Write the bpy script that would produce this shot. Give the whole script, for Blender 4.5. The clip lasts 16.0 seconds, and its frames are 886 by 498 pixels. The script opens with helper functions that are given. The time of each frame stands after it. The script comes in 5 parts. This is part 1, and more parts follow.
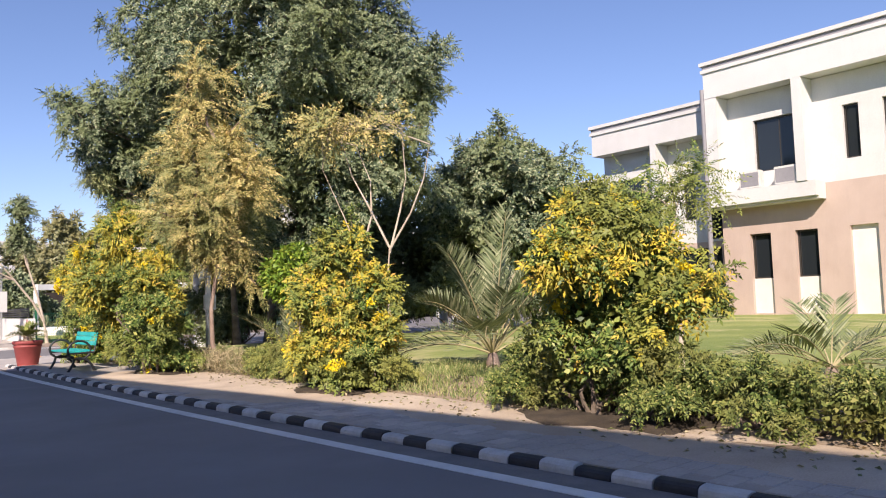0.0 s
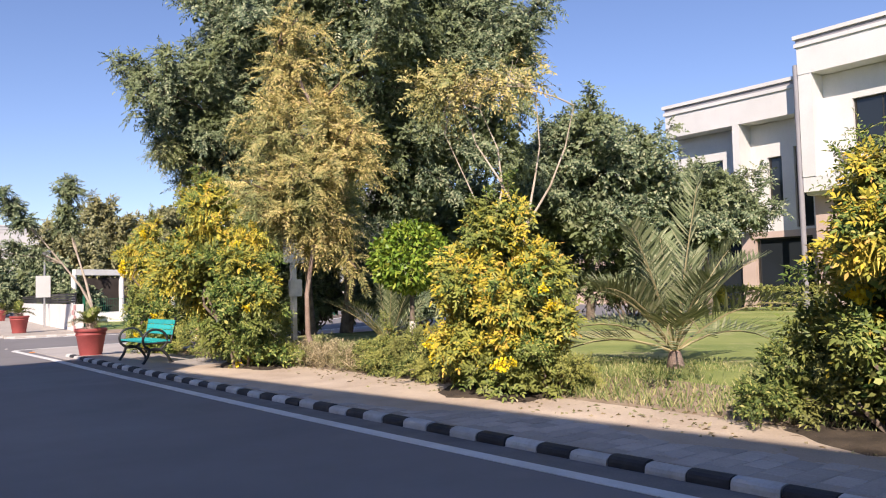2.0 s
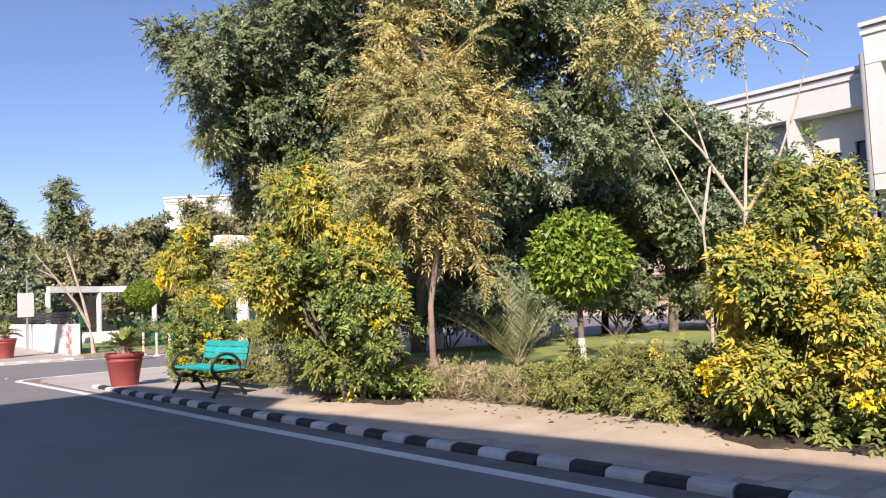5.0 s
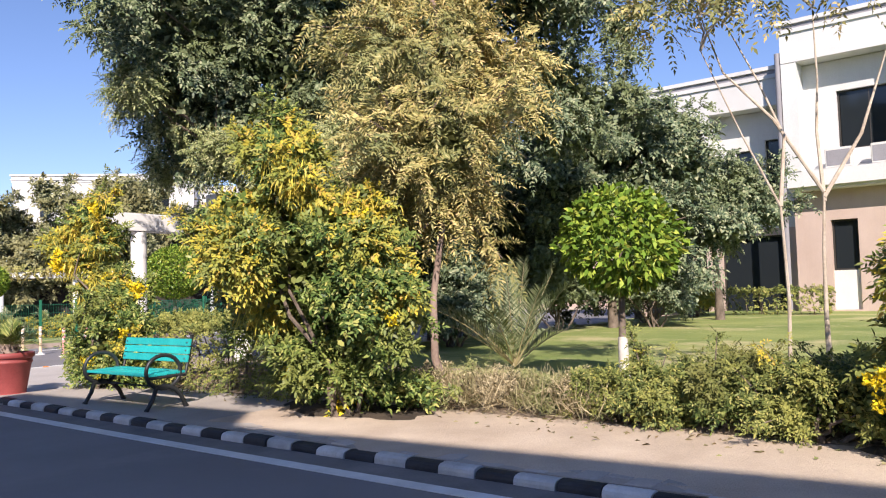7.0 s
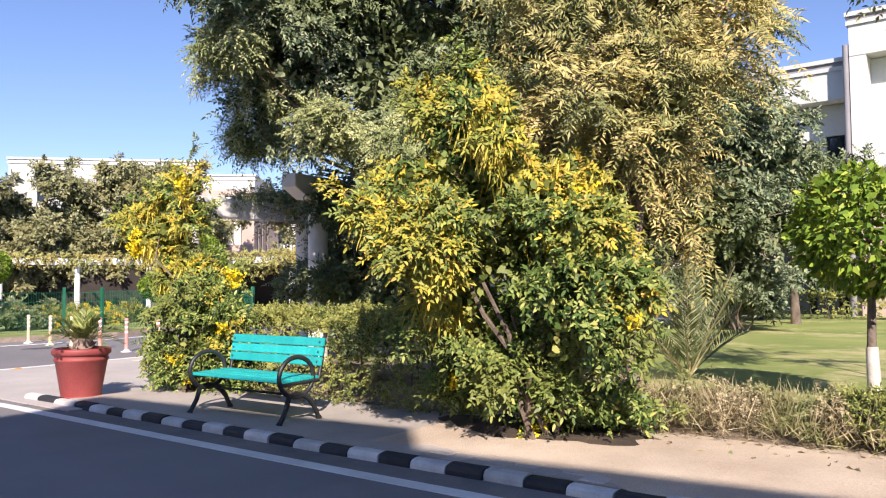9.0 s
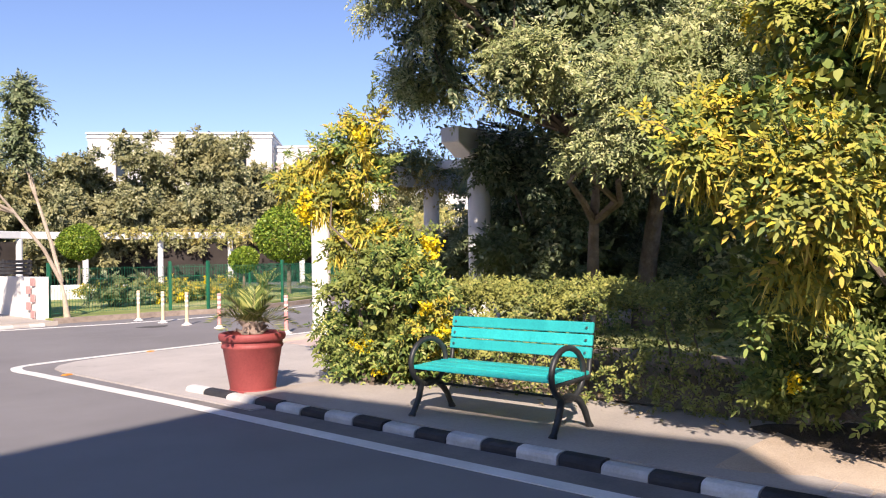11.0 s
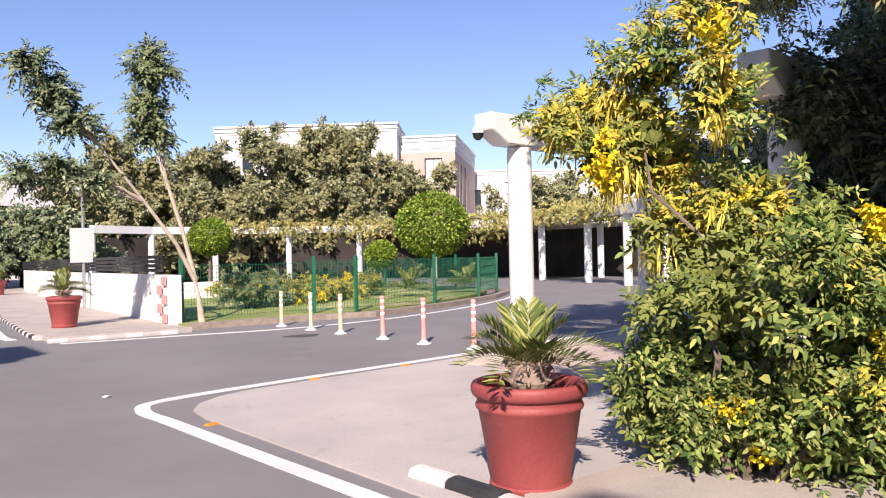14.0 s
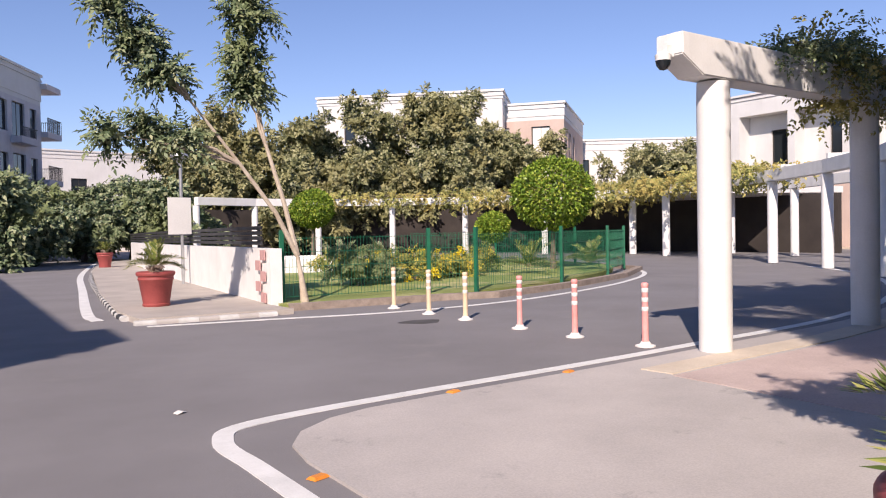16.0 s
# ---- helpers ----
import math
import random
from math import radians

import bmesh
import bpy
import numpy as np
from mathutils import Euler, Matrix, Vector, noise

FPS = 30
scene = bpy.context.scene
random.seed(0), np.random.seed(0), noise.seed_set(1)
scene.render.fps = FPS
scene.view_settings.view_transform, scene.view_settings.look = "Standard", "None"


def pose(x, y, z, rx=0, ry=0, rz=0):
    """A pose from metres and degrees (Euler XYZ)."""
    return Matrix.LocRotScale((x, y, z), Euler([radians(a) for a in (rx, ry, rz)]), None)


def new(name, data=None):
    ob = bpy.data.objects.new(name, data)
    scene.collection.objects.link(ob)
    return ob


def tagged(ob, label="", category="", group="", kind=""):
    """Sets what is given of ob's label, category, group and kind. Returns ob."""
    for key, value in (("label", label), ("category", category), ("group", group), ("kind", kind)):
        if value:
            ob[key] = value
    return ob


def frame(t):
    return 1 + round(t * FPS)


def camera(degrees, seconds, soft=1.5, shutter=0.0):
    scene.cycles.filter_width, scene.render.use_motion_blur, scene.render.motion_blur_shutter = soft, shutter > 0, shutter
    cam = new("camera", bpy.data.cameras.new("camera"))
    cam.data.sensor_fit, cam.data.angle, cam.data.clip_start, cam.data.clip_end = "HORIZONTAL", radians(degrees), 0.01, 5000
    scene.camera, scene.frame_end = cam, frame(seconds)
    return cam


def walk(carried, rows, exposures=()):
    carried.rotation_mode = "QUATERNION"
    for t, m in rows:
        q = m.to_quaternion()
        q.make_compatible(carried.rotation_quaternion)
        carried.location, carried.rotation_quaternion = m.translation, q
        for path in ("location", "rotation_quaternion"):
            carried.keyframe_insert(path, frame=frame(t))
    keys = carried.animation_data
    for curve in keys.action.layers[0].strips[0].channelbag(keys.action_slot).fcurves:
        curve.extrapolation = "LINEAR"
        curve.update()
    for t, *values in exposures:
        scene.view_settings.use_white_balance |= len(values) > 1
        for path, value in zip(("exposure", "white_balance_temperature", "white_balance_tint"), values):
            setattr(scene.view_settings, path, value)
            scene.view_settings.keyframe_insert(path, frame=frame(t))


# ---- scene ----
cam = camera(59.4, 16.0, soft=1.1)
METRES, EYE, TILT, LEAN, TURN = 21.4, 1.35, 0.0, 0.0, -39.5
ROWS = [
    (0.0, 0.0, 0.0, 0.0, 0.13, 3.67, 2.03),
    (0.5, -0.0229, 0.024, 0.0004, 0.55, 3.68, 2.38),
    (1.0, -0.0453, 0.0478, 0.0, 1.15, 3.47, 2.32),
    (1.5, -0.0677, 0.0684, -0.0004, 1.81, 3.63, 1.96),
    (2.0, -0.0896, 0.0899, 0.0003, 1.56, 2.97, 1.46),
    (2.5, -0.1118, 0.1088, 0.002, -0.21, 3.74, 1.06),
    (3.0, -0.1346, 0.1321, 0.0017, -1.68, 5.61, 1.19),
    (3.5, -0.1564, 0.1527, 0.0009, -2.4, 5.64, 1.17),
    (4.0, -0.1816, 0.1769, 0.0003, -2.56, 4.51, 1.48),
    (4.5, -0.2045, 0.1986, 0.0009, -1.05, 4.0, 2.32),
    (7.0, -0.2991, 0.3208, 0.0023, -11.33, 3.07, 1.68),
    (7.5, -0.3172, 0.3439, 0.0034, -16.31, 4.17, 1.2),
    (8.0, -0.3369, 0.3668, 0.0041, -15.91, 4.05, 0.57),
    (8.5, -0.3587, 0.3891, 0.0033, -13.99, 3.16, 0.28),
    (9.0, -0.3799, 0.4116, 0.0032, -12.49, 2.75, 0.47),
    (9.5, -0.4, 0.4363, 0.0033, -11.36, 2.22, 0.13),
    (10.0, -0.4191, 0.4616, 0.0033, -9.33, 1.49, 0.67),
    (12.5, -0.4878, 0.6028, 0.0034, -7.54, 0.33, 1.46),
    (13.0, -0.4971, 0.6341, 0.003, -4.96, 0.53, 2.26),
    (13.5, -0.506, 0.6641, 0.0022, -1.43, -0.35, 1.67),
    (14.0, -0.5145, 0.6948, 0.004, -0.22, 0.47, 1.23),
    (14.5, -0.5236, 0.7247, 0.0035, -0.31, 1.27, 1.1),
    (15.0, -0.5331, 0.7545, 0.0029, 1.02, -0.04, 1.25),
    (15.5, -0.5426, 0.7815, 0.0026, 4.0, -1.2, 0.99),
    (16.0, -0.5495, 0.811, 0.0025, 6.96, -1.31, 1.08),
]
walk(cam, [(t, pose(0, 0, EYE, TILT, LEAN, TURN) @ pose(METRES * x, METRES * y, METRES * z, 90 + pitch, roll, yaw)) for t, x, y, z, yaw, pitch, roll in ROWS], [(0.0, 0.32, 6800, 18), (4.5, 0.34, 6720, 18), (7.5, 0.39, 6480, 17), (10.0, 0.53, 6720, 18), (12.5, 0.53, 7000, 19), (14.4, 0.36, 6720, 20), (16.0, 0.12, 6750, 20)])

# ---------------------------------------------------------------- world and light
SUN_EL = radians(36)
LIGHT = Vector((0.72, 0.69, -math.tan(SUN_EL))).normalized()
wd = bpy.data.worlds.new("sky")
wd.use_nodes = True
scene.world = wd
wn = wd.node_tree
sky = wn.nodes.new("ShaderNodeTexSky")
sky.sky_type, sky.sun_disc = "NISHITA", False
sky.sun_elevation, sky.sun_rotation = SUN_EL, math.atan2(-LIGHT.x, -LIGHT.y)
sky.air_density, sky.dust_density, sky.ozone_density = 1.0, 0.0, 4.2
wn.nodes["Background"].inputs["Strength"].default_value = 0.115
tint = wn.nodes.new("ShaderNodeMix")
tint.data_type, tint.blend_type = "RGBA", "MULTIPLY"
tint.inputs["Factor"].default_value = 1.0
[q for q in tint.inputs if q.name == "B" and q.type == "RGBA"][0].default_value = (1.0, 0.968, 1.09, 1)
wn.links.new(sky.outputs["Color"], [q for q in tint.inputs if q.name == "A" and q.type == "RGBA"][0])
wn.links.new([q for q in tint.outputs if q.type == "RGBA"][0], wn.nodes["Background"].inputs["Color"])
sun_data = bpy.data.lights.new("sun", "SUN")
sun_data.energy, sun_data.angle, sun_data.color = 5.6, radians(0.5), (1.0, 0.91, 0.79)
sun = new("sun", sun_data)
sun.rotation_euler = LIGHT.to_track_quat("-Z", "Y").to_euler()


# ---------------------------------------------------------------- materials
def node_mat(name):
    m = bpy.data.materials.new(name)
    m.use_nodes = True
    nt = m.node_tree
    return m, nt, nt.nodes["Principled BSDF"]


def ramp(nt, fac, stops):
    r = nt.nodes.new("ShaderNodeValToRGB")
    els = r.color_ramp.elements
    while len(els) < len(stops):
        els.new(0.5)
    for e, (p, c) in zip(els, stops):
        e.position, e.color = p, (*c, 1)
    nt.links.new(fac, r.inputs["Fac"])
    return r.outputs["Color"]


def tex_noise(nt, scale, detail=4, rough=0.55, vec=None):
    n = nt.nodes.new("ShaderNodeTexNoise")
    n.inputs["Scale"].default_value = scale
    n.inputs["Detail"].default_value = detail
    n.inputs["Roughness"].default_value = rough
    if vec is not None:
        nt.links.new(vec, n.inputs["Vector"])
    return n.outputs["Fac"]


def mixc(nt, fac, a, b, blend="MIX"):
    m = nt.nodes.new("ShaderNodeMix")
    m.data_type, m.blend_type = "RGBA", blend
    for sock, v in ((m.inputs["Factor"], fac), (m.inputs["A"], a), (m.inputs["B"], b)):
        if isinstance(v, (int, float)):
            sock.default_value = v
        elif isinstance(v, tuple):
            sock.default_value = (*v, 1)
        else:
            nt.links.new(v, sock)
    return m.outputs["Result"]


def place(nt):
    g = nt.nodes.new("ShaderNodeNewGeometry")
    return g


def surface(name, c1, c2, scale=2.0, fine=40.0, rough=0.8, bump=0.2, depth=0.01, metal=0.0, streak=0.0, piece=0.0, spots=None, grime=None):
    """A worn surface: broad patches between two colours, fine grain, relief; pieces differ by Object Info's Random."""
    m, nt, b = node_mat(name)
    g = place(nt)
    broad = tex_noise(nt, scale, 5, 0.6, g.outputs["Position"])
    grain = tex_noise(nt, fine, 3, 0.6, g.outputs["Position"])
    col = ramp(nt, broad, [(0.3, c1), (0.7, c2)])
    col = mixc(nt, 0.35, col, ramp(nt, grain, [(0.3, (0.35, 0.35, 0.35)), (0.7, (0.65, 0.65, 0.65))]), "OVERLAY")
    if grime:
        gn = tex_noise(nt, grime[1], 8, 0.75, g.outputs["Position"])
        col = mixc(nt, ramp(nt, gn, [(grime[2], (0, 0, 0)), (grime[2] + 0.12, (1, 1, 1))]), col, grime[0])
    if streak:
        mp = nt.nodes.new("ShaderNodeMapping")
        mp.inputs["Scale"].default_value = (3, 3, 0.25)
        nt.links.new(g.outputs["Position"], mp.inputs["Vector"])
        sn = tex_noise(nt, 1.0, 6, 0.7, mp.outputs["Vector"])
        col = mixc(nt, ramp(nt, sn, [(0.5, (0, 0, 0)), (0.85, (streak, streak, streak))]), col, tuple(v * 0.45 for v in c1))
    if spots:
        vo = nt.nodes.new("ShaderNodeTexNoise")
        vo.inputs["Scale"].default_value, vo.inputs["Detail"].default_value = spots[1], 2
        nt.links.new(g.outputs["Position"], vo.inputs["Vector"])
        col = mixc(nt, ramp(nt, vo.outputs["Fac"], [(spots[2], (0, 0, 0)), (spots[2] + 0.05, (1, 1, 1))]), col, spots[0])
    if piece:
        oi = nt.nodes.new("ShaderNodeObjectInfo")
        col = mixc(nt, 1.0, col, ramp(nt, oi.outputs["Random"], [(0, (1 - piece,) * 3), (1, (1 + piece * 0.3,) * 3)]), "MULTIPLY")
    nt.links.new(col, b.inputs["Base Color"])
    b.inputs["Roughness"].default_value, b.inputs["Metallic"].default_value = rough, metal
    if bump:
        bp = nt.nodes.new("ShaderNodeBump")
        bp.inputs["Strength"].default_value, bp.inputs["Distance"].default_value = bump, depth
        nt.links.new(grain, bp.inputs["Height"])
        nt.links.new(bp.outputs["Normal"], b.inputs["Normal"])
    return m


def leafy(name, stops, translucent=0.3, rough=0.5, patch=0.8, patch_col=None):
    """Leaves: each leaf takes its own tint, and whole parts of a crown shift with a broad noise."""
    m, nt, b = node_mat(name)
    g = place(nt)
    col = ramp(nt, g.outputs["Random Per Island"], stops)
    if patch_col:
        n = tex_noise(nt, patch, 3, 0.6, g.outputs["Position"])
        col = mixc(nt, ramp(nt, n, [(0.45, (0, 0, 0)), (0.62, (0.85, 0.85, 0.85))]), col, patch_col)
    nt.links.new(col, b.inputs["Base Color"])
    b.inputs["Roughness"].default_value = rough
    b.inputs["Specular IOR Level"].default_value = 0.16
    t = nt.nodes.new("ShaderNodeBsdfTranslucent")
    nt.links.new(mixc(nt, 0.4, col, (0.35, 0.4, 0.05)), t.inputs["Color"])
    mx = nt.nodes.new("ShaderNodeMixShader")
    mx.inputs["Fac"].default_value = 0.35 * translucent
    nt.links.new(b.outputs["BSDF"], mx.inputs[1])
    nt.links.new(t.outputs["BSDF"], mx.inputs[2])
    nt.links.new(mx.outputs["Shader"], nt.nodes["Material Output"].inputs["Surface"])
    return m


def pane_mat(name, tint=(0.02, 0.025, 0.03)):
    m, nt, b = node_mat(name)
    b.inputs["Base Color"].default_value = (*tint, 1)
    b.inputs["Roughness"].default_value = 0.06
    b.inputs["Specular IOR Level"].default_value = 0.6
    return m


ASPHALT = surface("asphalt", (0.185, 0.175, 0.178), (0.235, 0.224, 0.228), 0.5, 120, 0.85, 0.3, 0.006, grime=((0.24, 0.225, 0.22), 0.35, 0.56))
LINE = surface("road paint", (0.62, 0.62, 0.6), (0.8, 0.8, 0.78), 3, 90, 0.7, 0.15, 0.004, grime=((0.2, 0.2, 0.2), 6, 0.66))
SAND = surface("dry sand", (0.46, 0.36, 0.27), (0.64, 0.53, 0.41), 1.2, 60, 0.95, 0.5, 0.02)
PAVER = surface("pavers", (0.46, 0.41, 0.37), (0.61, 0.55, 0.49), 1.0, 60, 0.9, 0.35, 0.008, piece=0.25)
APRON = surface("screeded concrete", (0.4, 0.37, 0.35), (0.52, 0.48, 0.45), 0.7, 70, 0.88, 0.3, 0.006, grime=((0.28, 0.26, 0.25), 1.5, 0.6))
KERB_B = surface("black kerb paint", (0.018, 0.018, 0.022), (0.05, 0.05, 0.055), 5, 60, 0.7, 0.4, 0.006, piece=0.3, grime=((0.22, 0.21, 0.2), 7, 0.68))
KERB_W = surface("white kerb paint", (0.5, 0.49, 0.47), (0.72, 0.71, 0.69), 5, 60, 0.75, 0.4, 0.006, piece=0.2, grime=((0.2, 0.19, 0.18), 7, 0.64))
SOIL = surface("dry soil", (0.2, 0.14, 0.09), (0.42, 0.33, 0.24), 1.5, 40, 0.95, 0.7, 0.03)
LAWN = surface("lawn turf", (0.17, 0.24, 0.055), (0.34, 0.37, 0.115), 0.45, 90, 0.95, 0.6, 0.02, grime=((0.5, 0.45, 0.22), 0.4, 0.52))
WHITE = surface("white render", (0.6, 0.595, 0.58), (0.69, 0.685, 0.67), 0.5, 30, 0.85, 0.1, 0.004, streak=0.12)
WHITE_COL = surface("white painted concrete", (0.74, 0.73, 0.71), (0.84, 0.83, 0.81), 2, 50, 0.7, 0.15, 0.004, streak=0.2)
PINK = surface("pink stone render", (0.48, 0.365, 0.31), (0.56, 0.44, 0.38), 0.8, 40, 0.88, 0.15, 0.004, streak=0.15)
PALE = surface("pale panel", (0.72, 0.68, 0.62), (0.8, 0.77, 0.72), 0.9, 40, 0.8, 0.1)
GREY = surface("grey render", (0.25, 0.24, 0.26), (0.32, 0.31, 0.33), 0.9, 40, 0.85, 0.1)
# White render whose lilac tint puts the block's shade into the colour.
APT = surface("white render tinted lilac for shade", (0.5, 0.48, 0.51), (0.6, 0.58, 0.6), 0.9, 40, 0.85, 0.1, streak=0.25)
DARKIN = surface("near-black for unlit rooms", (0.02, 0.02, 0.022), (0.05, 0.045, 0.04), 1, 20, 0.9, 0)
GLASS = pane_mat("dark window glass")
FRAME_D = surface("dark frame metal", (0.03, 0.028, 0.025), (0.05, 0.045, 0.04), 3, 60, 0.5, 0.05)
TERRA = surface("red painted pot", (0.27, 0.052, 0.05), (0.35, 0.075, 0.07), 3, 45, 0.6, 0.2, 0.004, grime=((0.4, 0.2, 0.15), 5, 0.66))
TURQ = surface("turquoise bench paint", (0.008, 0.4, 0.4), (0.02, 0.52, 0.5), 4, 60, 0.45, 0.2, 0.003, piece=0.15, grime=((0.18, 0.55, 0.52), 9, 0.64))
IRON = surface("black cast iron", (0.015, 0.017, 0.017), (0.035, 0.038, 0.04), 6, 70, 0.45, 0.25, 0.003)
BOLT = surface("bolt steel", (0.25, 0.25, 0.25), (0.4, 0.4, 0.4), 20, 90, 0.4, 0, metal=1.0)
BOLLARD = surface("faded orange plastic", (0.78, 0.3, 0.28), (0.84, 0.42, 0.4), 6, 60, 0.55, 0.05)
BOLLARD_PALE = surface("sun bleached plastic", (0.76, 0.55, 0.36), (0.82, 0.64, 0.46), 6, 60, 0.55, 0.05)
BAND = surface("white reflective band", (0.78, 0.74, 0.7), (0.85, 0.82, 0.78), 6, 60, 0.5, 0.05)
GREENMETAL = surface("green powder coat", (0.008, 0.11, 0.06), (0.012, 0.16, 0.085), 6, 60, 0.45, 0.05)
BLACKMETAL = surface("black screen metal", (0.02, 0.02, 0.022), (0.05, 0.05, 0.055), 6, 60, 0.6, 0.05)
GALV = surface("galvanised steel", (0.4, 0.41, 0.42), (0.52, 0.53, 0.54), 6, 60, 0.4, 0.05, metal=0.6)
AC_MAT = surface("air conditioner casing", (0.6, 0.58, 0.54), (0.72, 0.7, 0.66), 4, 60, 0.5, 0.05)
BRICKRED = surface("red check tile", (0.48, 0.27, 0.26), (0.56, 0.34, 0.33), 6, 60, 0.7, 0.1)
BARK = surface("grey brown bark", (0.1, 0.075, 0.055), (0.24, 0.19, 0.15), 6, 30, 0.95, 0.8, 0.02)
BARK_PINK = surface("smooth pinkish brown bark", (0.22, 0.15, 0.12), (0.38, 0.29, 0.24), 5, 40, 0.9, 0.5, 0.01)
BARK_PALE = surface("pale bark", (0.4, 0.32, 0.24), (0.6, 0.52, 0.42), 5, 40, 0.9, 0.5, 0.01)
STUD = surface("orange stud plastic", (0.7, 0.22, 0.03), (0.8, 0.33, 0.05), 8, 60, 0.5, 0.05)
LIMEWASH = surface("limewashed trunk", (0.5, 0.46, 0.4), (0.75, 0.72, 0.66), 12, 40, 0.9, 0.4, 0.01)

LEAF_BIG = leafy("big tree leaves", [(0, (0.03, 0.055, 0.032)), (0.4, (0.13, 0.18, 0.1)), (0.8, (0.28, 0.325, 0.19)), (1, (0.43, 0.44, 0.27))], 0.15, 0.42, patch=0.35, patch_col=(0.17, 0.205, 0.085))
LEAF_DROOP = leafy("drooping leaves lightened for sun", [(0, (0.09, 0.12, 0.05)), (0.35, (0.32, 0.36, 0.15)), (0.7, (0.52, 0.53, 0.24)), (1, (0.66, 0.63, 0.34))], 0.3, 0.4, patch=0.7, patch_col=(0.2, 0.25, 0.1))
LEAF_TAN = leafy("yellowing pinnate leaves", [(0, (0.13, 0.14, 0.05)), (0.3, (0.36, 0.32, 0.11)), (0.7, (0.58, 0.48, 0.18)), (1, (0.76, 0.57, 0.27))], 0.2, 0.45, patch=1.1, patch_col=(0.24, 0.27, 0.11))
LEAF_BUSH = leafy("shrub leaves", [(0, (0.03, 0.06, 0.018)), (0.4, (0.1, 0.165, 0.04)), (0.75, (0.24, 0.3, 0.075)), (1, (0.44, 0.43, 0.13))], 0.15, 0.42, patch=1.1, patch_col=(0.21, 0.23, 0.06))
LEAF_YEL = leafy("yellowing shrub leaves", [(0, (0.18, 0.2, 0.035)), (0.35, (0.42, 0.37, 0.05)), (0.75, (0.68, 0.52, 0.06)), (1, (0.62, 0.37, 0.1))], 0.2, patch=2.2, patch_col=(0.26, 0.3, 0.07))
FLOWER = leafy("yellow trumpet flowers", [(0, (0.85, 0.6, 0.02)), (0.6, (0.92, 0.72, 0.03)), (1, (0.95, 0.8, 0.08))], 0.25)
POD = leafy("hanging seed pods", [(0, (0.45, 0.4, 0.06)), (0.5, (0.68, 0.56, 0.08)), (1, (0.8, 0.6, 0.12))], 0.2)
LEAF_TOPI = leafy("glossy clipped leaves", [(0, (0.0716, 0.135, 0.0219)), (0.5, (0.172, 0.284, 0.0365)), (0.9, (0.343, 0.432, 0.0639)), (1, (0.487, 0.486, 0.0911))], 0.25, 0.35)
LEAF_HEDGE = leafy("hedge leaves", [(0, (0.05, 0.072, 0.022)), (0.5, (0.15, 0.19, 0.055)), (0.9, (0.32, 0.33, 0.09)), (1, (0.5, 0.43, 0.15))], 0.2, patch=1.4, patch_col=(0.34, 0.34, 0.09))
LEAF_LOW = leafy("low shrub leaves", [(0, (0.03, 0.055, 0.016)), (0.5, (0.11, 0.155, 0.04)), (0.9, (0.27, 0.3, 0.085)), (1, (0.42, 0.39, 0.14))], 0.15, patch=1.4, patch_col=(0.2, 0.2, 0.06))
LEAF_DRY = leafy("dry straw shrub", [(0, (0.16, 0.13, 0.07)), (0.5, (0.36, 0.3, 0.18)), (1, (0.6, 0.5, 0.32))], 0.2, patch=1.6, patch_col=(0.22, 0.26, 0.09))
LEAF_PALM = leafy("palm leaflets", [(0, (0.09, 0.12, 0.06)), (0.5, (0.2, 0.24, 0.12)), (1, (0.4, 0.41, 0.25))], 0.12, 0.4)
STALK = surface("palm frond stalk", (0.3, 0.25, 0.13), (0.42, 0.36, 0.2), 6, 50, 0.6, 0.1)
LEAF_CYCAD = leafy("cycad leaflets", [(0, (0.06, 0.095, 0.025)), (0.6, (0.18, 0.23, 0.06)), (1, (0.44, 0.42, 0.14))], 0.15, 0.35)
LEAF_FAR = leafy("far tree leaves", [(0, (0.05, 0.066, 0.03)), (0.45, (0.19, 0.2, 0.095)), (0.8, (0.34, 0.335, 0.18)), (1, (0.46, 0.44, 0.25))], 0.25, 0.4, patch=0.4, patch_col=(0.3, 0.275, 0.125))
LEAF_VINE = leafy("vine leaves", [(0, (0.14, 0.16, 0.05)), (0.5, (0.3, 0.31, 0.1)), (1, (0.5, 0.44, 0.16))], 0.25, patch=0.6, patch_col=(0.42, 0.33, 0.11))
GRASS = leafy("grass blades", [(0, (0.1, 0.16, 0.05)), (0.5, (0.23, 0.28, 0.1)), (1, (0.52, 0.46, 0.24))], 0.25)


